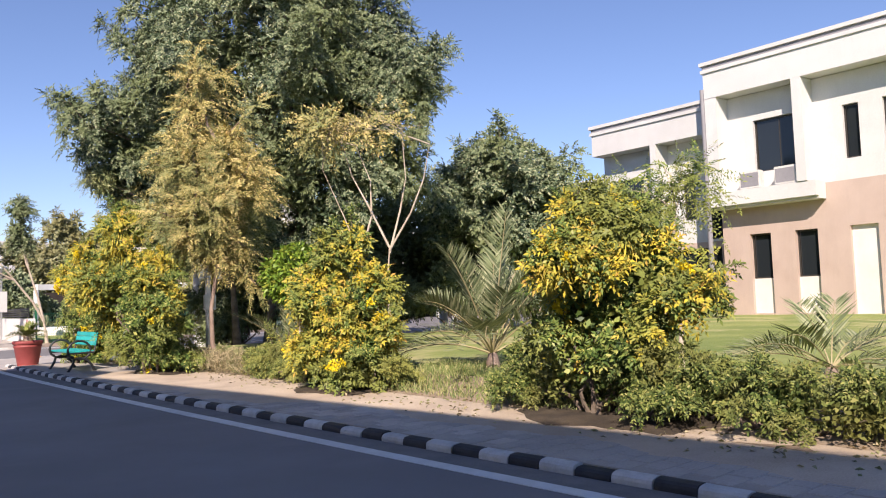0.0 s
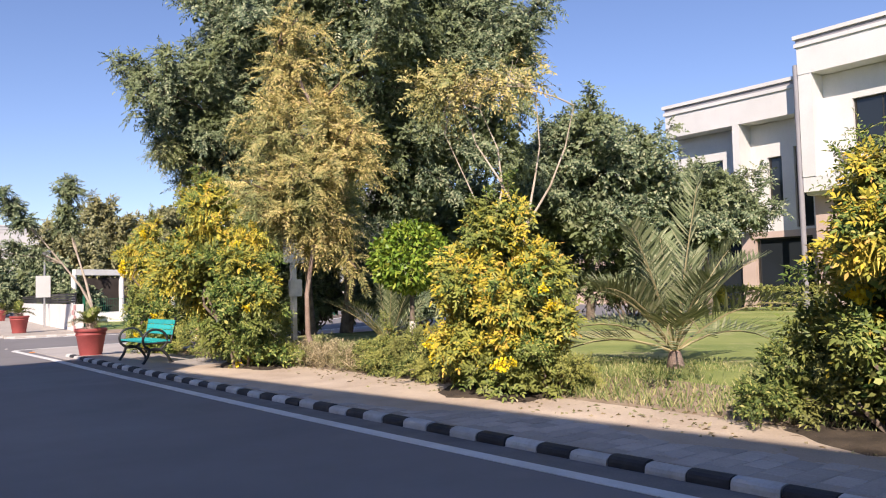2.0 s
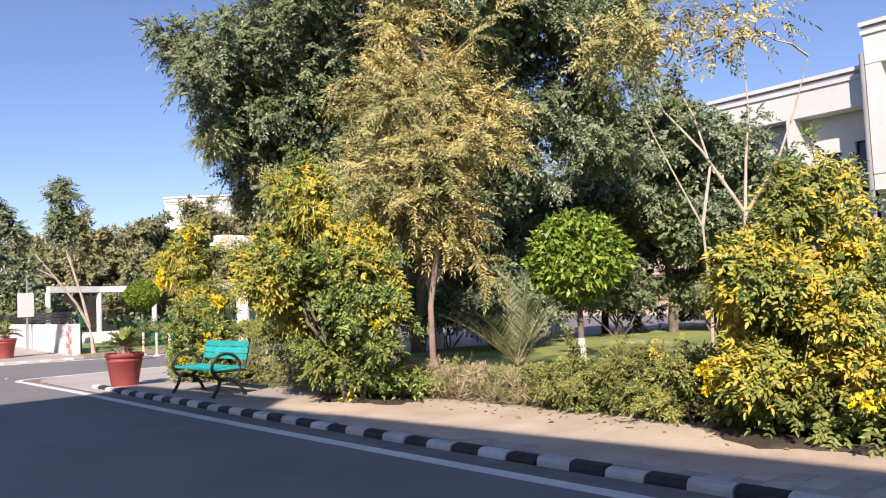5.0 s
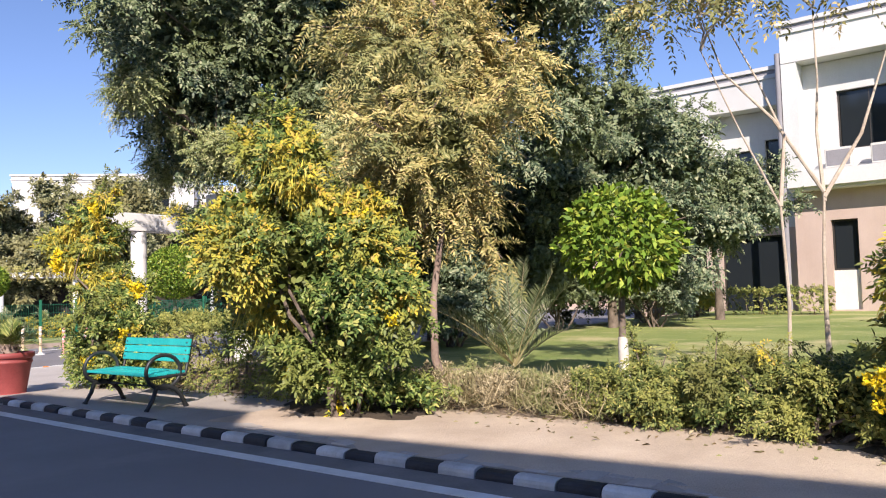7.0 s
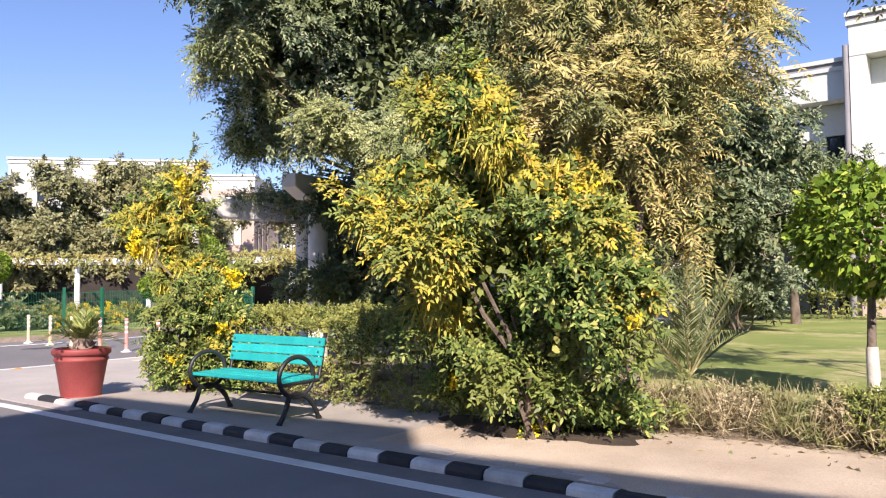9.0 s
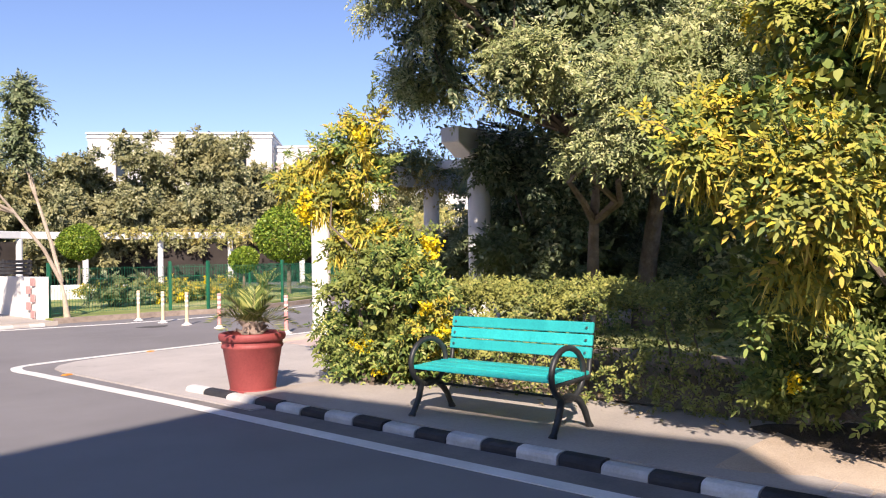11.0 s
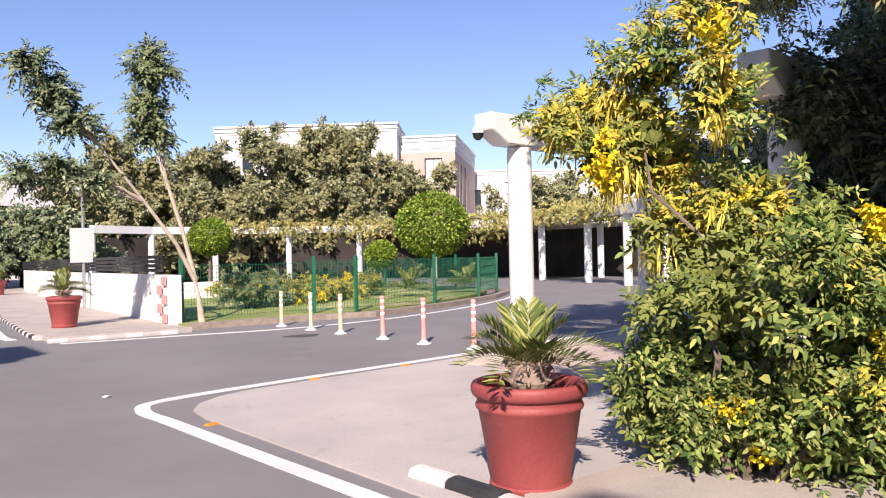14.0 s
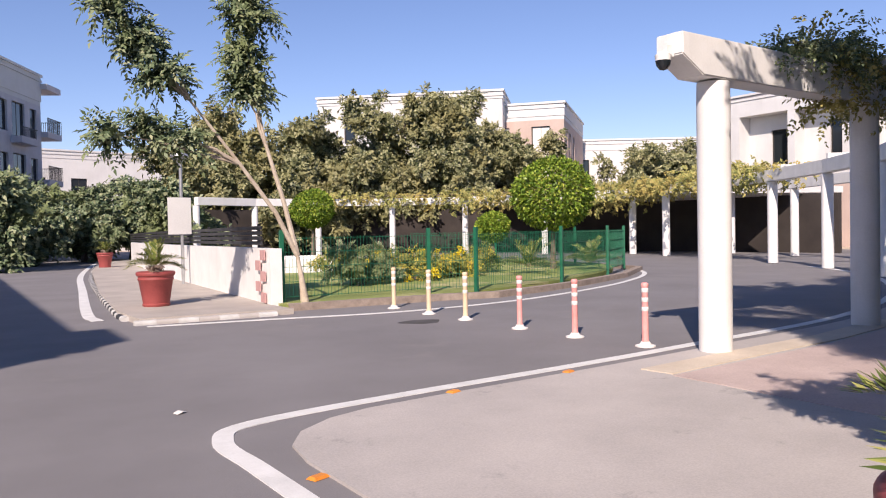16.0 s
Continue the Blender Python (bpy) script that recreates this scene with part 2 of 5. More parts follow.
# ---------------------------------------------------------------- mesh helpers
class Shape:
    """Gathers faces for one mesh."""

    def __init__(self):
        self.v, self.f = [], []

    def add(self, vs, fs):
        k = len(self.v)
        self.v += [tuple(p) for p in vs]
        self.f += [tuple(i + k for i in f) for f in fs]
        return self

    def box(self, x0, x1, y0, y1, z0, z1):
        return self.hexa([(x0, y0, z0), (x1, y0, z0), (x1, y1, z0), (x0, y1, z0), (x0, y0, z1), (x1, y0, z1), (x1, y1, z1), (x0, y1, z1)])

    def hexa(self, p):
        return self.add(p, [(3, 2, 1, 0), (4, 5, 6, 7), (0, 1, 5, 4), (1, 2, 6, 5), (2, 3, 7, 6), (3, 0, 4, 7)])

    def tube(self, pts, radii, n=8, caps=True):
        pts = [Vector(p) for p in pts]
        rings = []
        ref = Vector((0.31, 0.95, 0.07))
        for i, p in enumerate(pts):
            d = (pts[min(i + 1, len(pts) - 1)] - pts[max(i - 1, 0)]).normalized()
            a = d.cross(ref)
            if a.length < 0.1:
                a = d.cross(Vector((1, 0, 0)))
            a.normalize()
            b = d.cross(a)
            r = radii[i] if hasattr(radii, "__len__") else radii
            rings.append([p + (a * math.cos(t) + b * math.sin(t)) * r for t in (2 * math.pi * j / n for j in range(n))])
        fs = [(i * n + j, i * n + (j + 1) % n, (i + 1) * n + (j + 1) % n, (i + 1) * n + j) for i in range(len(pts) - 1) for j in range(n)]
        if caps:
            fs += [tuple(range(n))[::-1], tuple(range((len(pts) - 1) * n, len(pts) * n))]
        return self.add([q for r in rings for q in r], fs)

    def lathe(self, prof, n=24, at=(0, 0)):
        vs = [(at[0] + r * math.cos(2 * math.pi * j / n), at[1] + r * math.sin(2 * math.pi * j / n), z) for r, z in prof for j in range(n)]
        fs = [(i * n + j, i * n + (j + 1) % n, (i + 1) * n + (j + 1) % n, (i + 1) * n + j) for i in range(len(prof) - 1) for j in range(n)]
        return self.add(vs, fs)

    def slab(self, poly, z0, z1):
        n = len(poly)
        vs = [(x, y, z0) for x, y in poly] + [(x, y, z1) for x, y in poly]
        return self.add(vs, [tuple(range(n))[::-1], tuple(range(n, 2 * n))] + [(i, (i + 1) % n, n + (i + 1) % n, n + i) for i in range(n)])

    def mesh(self, name, mat, smooth=False, bevel=0.0):
        me = bpy.data.meshes.new(name)
        me.from_pydata(self.v, [], self.f)
        if bevel:
            bm = bmesh.new()
            bm.from_mesh(me)
            bmesh.ops.bevel(bm, geom=[e for e in bm.edges if e.calc_face_angle(0) > 0.5], offset=bevel, segments=2, affect="EDGES", clamp_overlap=True)
            bm.to_mesh(me)
            bm.free()
        me.materials.append(mat)
        if smooth:
            me.shade_smooth()
            me.set_sharp_from_angle(angle=radians(50))
        me.update()
        return me


def part(name, shape, material, parent=None, label="", smooth=False, bevel=0.0):
    me = shape if isinstance(shape, bpy.types.Mesh) else shape.mesh(name, material, smooth, bevel)
    ob = new(name, me)
    ob.parent = parent
    return tagged(ob, label)


def thing(name, label, category, at=(0, 0, 0), turn=0.0, group="", kind=""):
    ob = new(name)
    ob.location, ob.rotation_euler = at, (0, 0, radians(turn))
    ob.empty_display_size = 0.2
    return tagged(ob, label, category, group, kind)


def setting(name, shape, material, label, category, smooth=False):
    return tagged(part(name, shape, material, None, "", smooth), label, category, "", "structure")


# ---------------------------------------------------------------- leaves
def unit(a):
    return a / np.maximum(np.linalg.norm(a, axis=1, keepdims=True), 1e-9)


def leaf_mesh(name, P, D, N, L, W, mat, fold=0.25, full=False):
    """One folded, pointed leaf at each place P, along D, facing N; a full one has six corners and a rounder blade."""
    n = len(P)
    D = unit(D)
    S = unit(np.cross(D, N))
    U = np.cross(S, D)
    L = np.broadcast_to(np.asarray(L, float), (n,))[:, None]
    W = np.broadcast_to(np.asarray(W, float), (n,))[:, None]
    mid = P + D * L * 0.45 + U * W * fold
    ring = [P, mid + S * W * 0.5, P + D * L - U * W * fold, mid - S * W * 0.5]
    if full:
        low, high = P + D * L * 0.28 + U * W * fold * 0.8, P + D * L * 0.66 + U * W * fold * 0.5
        ring = [P, low + S * W * 0.46, high + S * W * 0.4, P + D * L - U * W * fold * 0.6, high - S * W * 0.4, low - S * W * 0.46]
    c = len(ring)
    V = np.stack(ring, 1).reshape(-1, 3)
    me = bpy.data.meshes.new(name)
    me.vertices.add(c * n)
    me.vertices.foreach_set("co", V.astype(np.float32).ravel())
    me.loops.add(c * n)
    me.loops.foreach_set("vertex_index", np.arange(c * n, dtype=np.int32))
    me.polygons.add(n)
    me.polygons.foreach_set("loop_start", np.arange(n, dtype=np.int32) * c)
    me.materials.append(mat)
    me.update(calc_edges=True)
    me.validate()
    return me


def crown_points(rng, lumps, n, shell=(0.55, 1.05), ragged=0.3):
    """Places and outward ways on a crown of uneven lumps (x, y, z, r, squash)."""
    lumps = np.asarray(lumps, float)
    w = lumps[:, 3] ** 2
    k = rng.choice(len(lumps), n, p=w / w.sum())
    u = unit(rng.normal(size=(n, 3)))
    r = rng.uniform(shell[0] ** 2, shell[1] ** 2, n) ** 0.5
    bumps = 1 + ragged * np.sin(u[:, 0] * 5 + k) * np.sin(u[:, 1] * 6 + 2 * k) * np.sin(u[:, 2] * 5 + 1.3 * k + 1)
    rad = lumps[k, 3] * r * bumps
    P = lumps[k, :3] + u * rad[:, None] * np.stack([np.ones(n), np.ones(n), lumps[k, 4]], 1)
    inside = np.zeros(n, bool)
    for i, (x, y, z, R, s) in enumerate(lumps):
        d = np.sqrt((P[:, 0] - x) ** 2 + (P[:, 1] - y) ** 2 + ((P[:, 2] - z) / s) ** 2)
        inside |= (d < 0.6 * R) & (k != i)
    return P[~inside], u[~inside]


def tufts(rng, P, u, m, r):
    """Each place becomes a rosette of m sprays that fan out from one shoot tip, towards the light."""
    n = len(P)
    size = r * rng.uniform(0.6, 1.3, n)
    axis = unit(u * 0.8 + np.array([0, 0, 0.45]) + rng.normal(scale=0.25, size=(n, 3)))
    v = unit(np.repeat(axis, m, 0) * 0.75 + unit(rng.normal(size=(n * m, 3))))
    return np.repeat(P, m, 0) + v * (np.repeat(size, m) * rng.uniform(0.1, 1.0, n * m))[:, None], v


def bumpy(lumps, seed, k=7, f=0.42, out=0.58):
    """Smaller bosses on the skin of each lump, so that a crown has heads and gaps."""
    rg = random.Random(seed)
    res = []
    for x, y, z, r, s in lumps:
        for i in range(max(3, int(k))):
            t, c = rg.uniform(0, 6.283), rg.uniform(-0.65, 1.0)
            q = math.sqrt(max(0, 1 - c * c))
            rr = r * f * rg.uniform(0.65, 1.25)
            res.append((x + q * math.cos(t) * r * out, y + q * math.sin(t) * r * out, z + c * r * s * out, rr, 0.8))
    return res


def sprays(rng, P, u, s, pairs, l, w, droop=0.3, spread=0.6):
    """Pinnate leaves: rows of leaflets on both sides of a drooping stalk."""
    n = len(P)
    D = unit(u + rng.normal(scale=spread, size=(n, 3)) + np.array([0, 0, -droop]))
    N = unit(np.array([-0.5, -0.5, 0.6]) + 0.6 * u + rng.normal(scale=0.3, size=(n, 3)))
    S = unit(np.cross(D, N))
    s = s * rng.uniform(0.7, 1.25, n)
    out = []
    for i in range(pairs):
        t = (i + 0.7) / pairs
        base = P + D * (s * t)[:, None] - np.array([0, 0, 1.0]) * (0.25 * s * t * t)[:, None]
        for side in (-1, 1):
            d = unit(S * side + D * 0.55 + rng.normal(scale=0.2, size=(n, 3)) - np.array([0, 0, 0.2]))
            out.append((base, d, N + rng.normal(scale=0.25, size=(n, 3)), l * (1 - 0.35 * t) * rng.uniform(0.8, 1.2, n)))
    d = D + np.array([0, 0, -0.3])
    out.append((P + D * s[:, None] - np.array([0, 0, 1.0]) * (0.25 * s)[:, None], d, N, np.full(n, l)))
    Pq, Dq, Nq, Lq = (np.concatenate([o[i] for o in out]) for i in range(4))
    return Pq, Dq, Nq, Lq, Lq * w


def limb_path(a, b, sag=0.15, n=5, seed=0):
    rng = random.Random(seed)
    a, b = Vector(a), Vector(b)
    k = (b - a).length
    return [a.lerp(b, t) + Vector((rng.uniform(-1, 1), rng.uniform(-1, 1), 0.4)) * sag * k * math.sin(math.pi * t) * 0.5 for t in (i / (n - 1) for i in range(n))]


def tree(name, label, at, trunk, lumps, n, leaf, bark=BARK, r0=0.15, seed=1, s=0.3, pairs=5, l=0.1, w=0.35, droop=0.3, category="tree", group="", simple=False, shell=(0.5, 1.05), ragged=0.3, twigs=0, limewash=0.0, tuft=9, tr=0.3, core=0.5, boughs=(), boss=7, fingers=0, reach=0.24):
    """A trunk path, limbs to each lump of the crown, and leaves on the lumps. All places are from the base."""
    ob = thing(name, label, category, at, 0, group)
    rng = np.random.default_rng(seed)
    sh = Shape()
    m = len(trunk)
    sh.tube(trunk, [r0 * (1.25 if i == 0 else 1 - 0.6 * i / max(m - 1, 1)) for i in range(m)], 9)
    joints = [Vector(q) for q in trunk[1:]]
    for path in boughs:
        sh.tube(path, [r0 * 0.75 * (1 - 0.75 * j / (len(path) - 1)) for j in range(len(path))], 7)
        joints += [Vector(q) for q in path[1:]]
    for i, q in enumerate(lumps):
        low = [j for j in joints if j.z < q[2] - 0.15] or joints[:1]
        start = min(low, key=lambda j: (j - Vector(q[:3])).length + 0.15 * i % 2)
        path = limb_path(start, q[:3], 0.2, 5, seed + i)
        sh.tube(path, [r0 * 0.5 * (1 - 0.8 * j / 4) for j in range(5)], 6)
        for j in range(twigs):
            u = Vector(rng.normal(size=3)).normalized()
            u.z = abs(u.z) * 0.6
            sh.tube(limb_path(path[2 + j % 3], Vector(q[:3]) + u * q[3] * 1.05, 0.15, 4, seed + i * 20 + j), [r0 * 0.2, r0 * 0.15, r0 * 0.1, r0 * 0.03], 5)
    part("trunk", sh, bark, ob, "", True)
    if limewash:
        part("limewash", Shape().tube([Vector(trunk[0]), Vector(trunk[0]).lerp(Vector(trunk[1]), 0.5), Vector(trunk[0]).lerp(Vector(trunk[1]), 0.98)], [r0 * 1.3, r0 * 1.15, r0 * 1.02], 9), LIMEWASH, ob, "white limewash on the trunk foot", True)
    if n:
        P, u = crown_points(rng, lumps, n, shell, ragged)
        if simple:
            D = unit(u + rng.normal(scale=0.7, size=P.shape) + np.array([0, 0, -droop]))
            me = leaf_mesh("crown", P, D, unit(u + rng.normal(scale=0.6, size=P.shape)), l * rng.uniform(0.7, 1.3, len(P)), l * w, leaf)
        else:
            P, u = crown_points(rng, bumpy(lumps, seed, boss), n, shell, 0.15)
            k = rng.permutation(len(P))[: max(1, n // tuft)]
            B, b = P[k], u[k]
            if fingers:
                f = rng.choice(len(B), min(fingers, len(B)), replace=False)
                way = unit(b[f] + np.array([0, 0, 0.35]) + rng.normal(scale=0.3, size=(len(f), 3)))
                far = rng.uniform(0.7, 1.3, len(f))[:, None] * reach
                B = np.concatenate([B] + [B[f] + way * far * q for q in (1, 2, 3)])
                b = np.concatenate([b] + [way] * 3)
                tw = Shape()
                for c, d, e in zip(B[f], way, far):
                    tw.tube([c - d * 0.3, c + d * float(e[0]) * 1.5, c + d * float(e[0]) * 3], [0.014, 0.01, 0.005], 4, False)
                tagged(part("fine_twig_growth", tw, bark, ob), kind="stuff")
            A = sprays(rng, *tufts(rng, B, b, tuft, tr), s, pairs, l, w, droop, 0.35)
            if core:
                Q, q = crown_points(rng, lumps, int(n * core * 3.6), (0.15, 0.72), ragged)
                c = (Q, unit(rng.normal(size=Q.shape)), unit(rng.normal(size=Q.shape)), np.full(len(Q), l * 1.4), np.full(len(Q), l * 0.8))
                A = [np.concatenate([x, y]) for x, y in zip(A, c)]
            me = leaf_mesh("crown", *A, leaf)
        part("crown", me, leaf, ob)
    return ob


# ---------------------------------------------------------------- plan
def kx(y):
    """The road face of the kerb, which bends a little."""
    if y < 3:
        return kx(3) - 0.03 * (y - 3)
    y = min(y, 22)
    return 4.4 - 0.04375 * (y - 4) + 0.00172 * (y - 4) * (y - 12)


def smooth01(t):
    t = max(0.0, min(1.0, t))
    return t * t * (3 - 2 * t)


def gz(x, y):
    """Height of the garden's ground: it rises from the pavement to the lawn, and falls to the paved corner."""
    up = 0.085 + 0.215 * smooth01((x - 6.1) / 1.3)
    k = smooth01((y - 20.5) / 2.0)
    return up * (1 - k) + 0.0 * k


# ---------------------------------------------------------------- ground, road, pavement
setting("ground", Shape().slab([(-1500, -1500), (1500, -1500), (1500, 1500), (-1500, 1500)], -0.3, -0.06), SAND, "pale dry sandy ground all round", "ground")
setting("road", Shape().slab([(-5.2, -60), (6.0, -60), (6.0, 21), (14, 21), (40, 24), (46, 62), (22, 100), (-4, 100)], -0.2, 0.0), ASPHALT, "grey asphalt road with a side turning", "road")


def ribbon(pts, width, z0, z1):
    """A flat band along a path."""
    sh = Shape()
    pts = [Vector((x, y, 0)) for x, y in pts]
    L, R = [], []
    for i, p in enumerate(pts):
        d = (pts[min(i + 1, len(pts) - 1)] - pts[max(i - 1, 0)]).normalized()
        s = Vector((-d.y, d.x, 0)) * width / 2
        L.append(p + s)
        R.append(p - s)
    for i in range(len(pts) - 1):
        a, b, c, d = L[i], R[i], R[i + 1], L[i + 1]
        sh.hexa([(q.x, q.y, z) for z in (z0, z1) for q in (a, b, c, d)])
    return sh


def bend(pts, n=6):
    """A smooth path through the corners given."""
    P = [Vector((*p, 0)) for p in pts]
    P = [P[0] * 2 - P[1]] + P + [P[-1] * 2 - P[-2]]
    out = []
    for i in range(1, len(P) - 2):
        for j in range(n):
            t = j / n
            a, b, c, d = P[i - 1:i + 3]
            q = 0.5 * (2 * b + (c - a) * t + (2 * a - 5 * b + 4 * c - d) * t * t + (3 * b - a - 3 * c + d) * t ** 3)
            out.append((q.x, q.y))
    out.append((P[-2].x, P[-2].y))
    return out


edge = [(kx(y) - 0.335, y) for y in range(-30, 23, 1)] + [(3.54, 23.6), (3.5, 25.4)]
corner = bend([(3.5, 25.4), (3.5, 26.1), (3.85, 26.5), (5.3, 26.7), (7.3, 26.85), (9.3, 27.05), (13.5, 27.6), (18, 29.2), (23, 32.4), (26.3, 36.2)])
setting("edge_line", ribbon(edge + corner[1:], 0.145, 0.0, 0.006), LINE, "white painted line along the road edge", "road marking")
island = bend([(4.55, 33.55), (6.5, 33.2), (8.6, 32.8), (11, 33.0), (13.4, 33.75), (16.5, 35.2), (19.6, 37.3), (21.5, 39.6), (22.6, 43), (22.6, 48), (20, 55)])
setting("island_line", ribbon(island, 0.14, 0.0, 0.006), LINE, "white painted line curving round the garden island", "road marking")
setting("side_line", ribbon(bend([(4.05, 35.0), (4.1, 36.5), (4.9, 43), (6.2, 53), (8.6, 66), (13, 88)]), 0.2, 0.0, 0.006), LINE, "white painted line beside the far pavement", "road marking")

apron_edge = [(x, y - 0.28) for x, y in corner if x > 4.7]
setting("apron", Shape().slab([(3.8, 21.0), (3.78, 25.3), (3.84, 25.7), (4.02, 26.0), (4.35, 26.24)] + apron_edge[:-6] + [(14.5, 21.0)], -0.1, 0.018), APRON, "pale concrete paved corner, a little worn", "pavement")
setting("pergola_paving", Shape().slab([(7.5, 21.05), (7.62, 25.8), (10.5, 26.02), (13.2, 26.45), (14.4, 26.4), (14.4, 21.05)], 0.0, 0.024), surface("pinkish paving", (0.46, 0.36, 0.33), (0.57, 0.46, 0.42), 1.4, 50, 0.9, 0.35, 0.008, grime=((0.34, 0.28, 0.26), 2.2, 0.6)), "pinkish dusty paving under the pergola", "pavement")
setting("pergola_border", ribbon([(7.65, 26.03), (9.3, 26.2), (11.0, 26.33), (13.2, 26.72)], 0.36, 0.0, 0.029), surface("beige border stone", (0.55, 0.47, 0.37), (0.66, 0.57, 0.46), 2.0, 60, 0.9, 0.3, 0.006), "beige stone border beside the columns", "edging")
setting("far_pavement", Shape().slab([(4.5, 33.9), (7.05, 33.75), (7.0, 34.5), (8.75, 53), (11, 70), (9.6, 70), (6.7, 54), (5.0, 41), (4.45, 35.5)], -0.1, 0.1), PAVER, "pale paved strip beside a white garden wall", "pavement")

# garden ground as a sheet that follows the rise
sh = Shape()
xs = [5.9 + 0.3 * i for i in range(7)] + [8 + 1.0 * i for i in range(28)]
ys = [-40, -30, -20, -14] + [-10 + 1.0 * i for i in range(35)]
sh.v = [(x, y, gz(x, y) + 0.02 * noise.noise(Vector((x * 0.8, y * 0.8, 0)))) for x in xs for y in ys]
sh.f = [(i * len(ys) + j, (i + 1) * len(ys) + j, (i + 1) * len(ys) + j + 1, i * len(ys) + j + 1) for i in range(len(xs) - 1) for j in range(len(ys) - 1)]
lawn = setting("lawn", sh, LAWN, "mown lawn, green with straw yellow patches", "lawn", True)
lawn.data.materials.append(SOIL)
for p in lawn.data.polygons:
    if p.center.x < 7.0 or (p.center.y > 16 and p.center.x < 8):
        p.material_index = 1
setting("pavement_bed", Shape().slab([(6.0, -40), (6.0, 21.6)] + [(kx(y) + 0.2, y) for y in (21.6, 20, 18, 16, 14, 12, 10, 8, 6, 4, 2, -40)], -0.1, 0.068), surface("dusty joint sand", (0.36, 0.31, 0.27), (0.48, 0.42, 0.36), 1.2, 60, 0.95, 0.4, 0.01), "sandy bed under the pavement pavers", "pavement")
setting("paved_strip", Shape().slab([(6.0, 16.0), (6.0, 21.0)] + [(kx(y) + 0.195, y) for y in (21.5, 20, 18, 16)], 0.0, 0.074), PAVER, "dusty pale pavement beside the bench", "pavement")
setting("gutter", ribbon([(kx(y) - 0.115, y) for y in range(-30, 23, 1)], 0.3, 0.0, 0.003), surface("dusty gutter", (0.15, 0.14, 0.135), (0.24, 0.22, 0.205), 2.0, 60, 0.95, 0.3, 0.005), "dusty dark gutter strip along the kerb", "gutter")
setting("garden_island", Shape().slab([(7.1, 34.4)] + [(x + 0.1, y + 1.45) for x, y in island[14:]] + [(15, 60), (9, 57)], -0.1, 0.12), LAWN, "green lawn of a round garden island", "lawn")


# ---------------------------------------------------------------- buildings
def welded(sh):
    """Joins corners that meet, and drops the faces between two boxes."""
    seen, ids, vs = {}, [], []
    for q in sh.v:
        k = tuple(round(c, 4) for c in q)
        if k not in seen:
            seen[k] = len(vs)
            vs.append(q)
        ids.append(seen[k])
    fs = {}
    for f in sh.f:
        g = tuple(ids[i] for i in f)
        fs.setdefault(frozenset(g), []).append(g)
    sh.v, sh.f = vs, [g[0] for g in fs.values() if len(g) == 1]
    return sh


def pierced(sh, u0, u1, z0, z1, v0, v1, holes):
    """A wall from u0 to u1 with real openings (u0, u1, z0, z1)."""
    us = sorted({u0, u1, *[min(max(h[i], u0), u1) for h in holes for i in (0, 1)]})
    zs = sorted({z0, z1, *[min(max(h[i], z0), z1) for h in holes for i in (2, 3)]})
    for a, b in zip(us, us[1:]):
        for c, d in zip(zs, zs[1:]):
            mu, mz = (a + b) / 2, (c + d) / 2
            if not any(h[0] < mu < h[1] and h[2] < mz < h[3] for h in holes):
                sh.box(a, b, v0, v1, c, d)
    return welded(sh)


def window(parent, h, v, mull=1, glass=GLASS):
    u0, u1, z0, z1 = h
    w = part("window", Shape().box(u0, u0 + 0.06, v, v + 0.07, z0, z1).box(u1 - 0.06, u1, v, v + 0.07, z0, z1).box(u0 + 0.06, u1 - 0.06, v, v + 0.07, z0, z0 + 0.06).box(u0 + 0.06, u1 - 0.06, v, v + 0.07, z1 - 0.06, z1), FRAME_D, parent, "dark framed window")
    for i in range(mull + 1):
        a = u0 + 0.06 + (u1 - u0 - 0.12) * i / (mull + 1)
        b = u0 + 0.06 + (u1 - u0 - 0.12) * (i + 1) / (mull + 1)
        part("pane", Shape().box(a + 0.02, b - 0.02, v + 0.025, v + 0.04, z0 + 0.06, z1 - 0.06), glass, w)
        if i:
            part("mullion", Shape().box(a - 0.02, a + 0.02, v + 0.01, v + 0.06, z0 + 0.06, z1 - 0.06), FRAME_D, w)
    return w


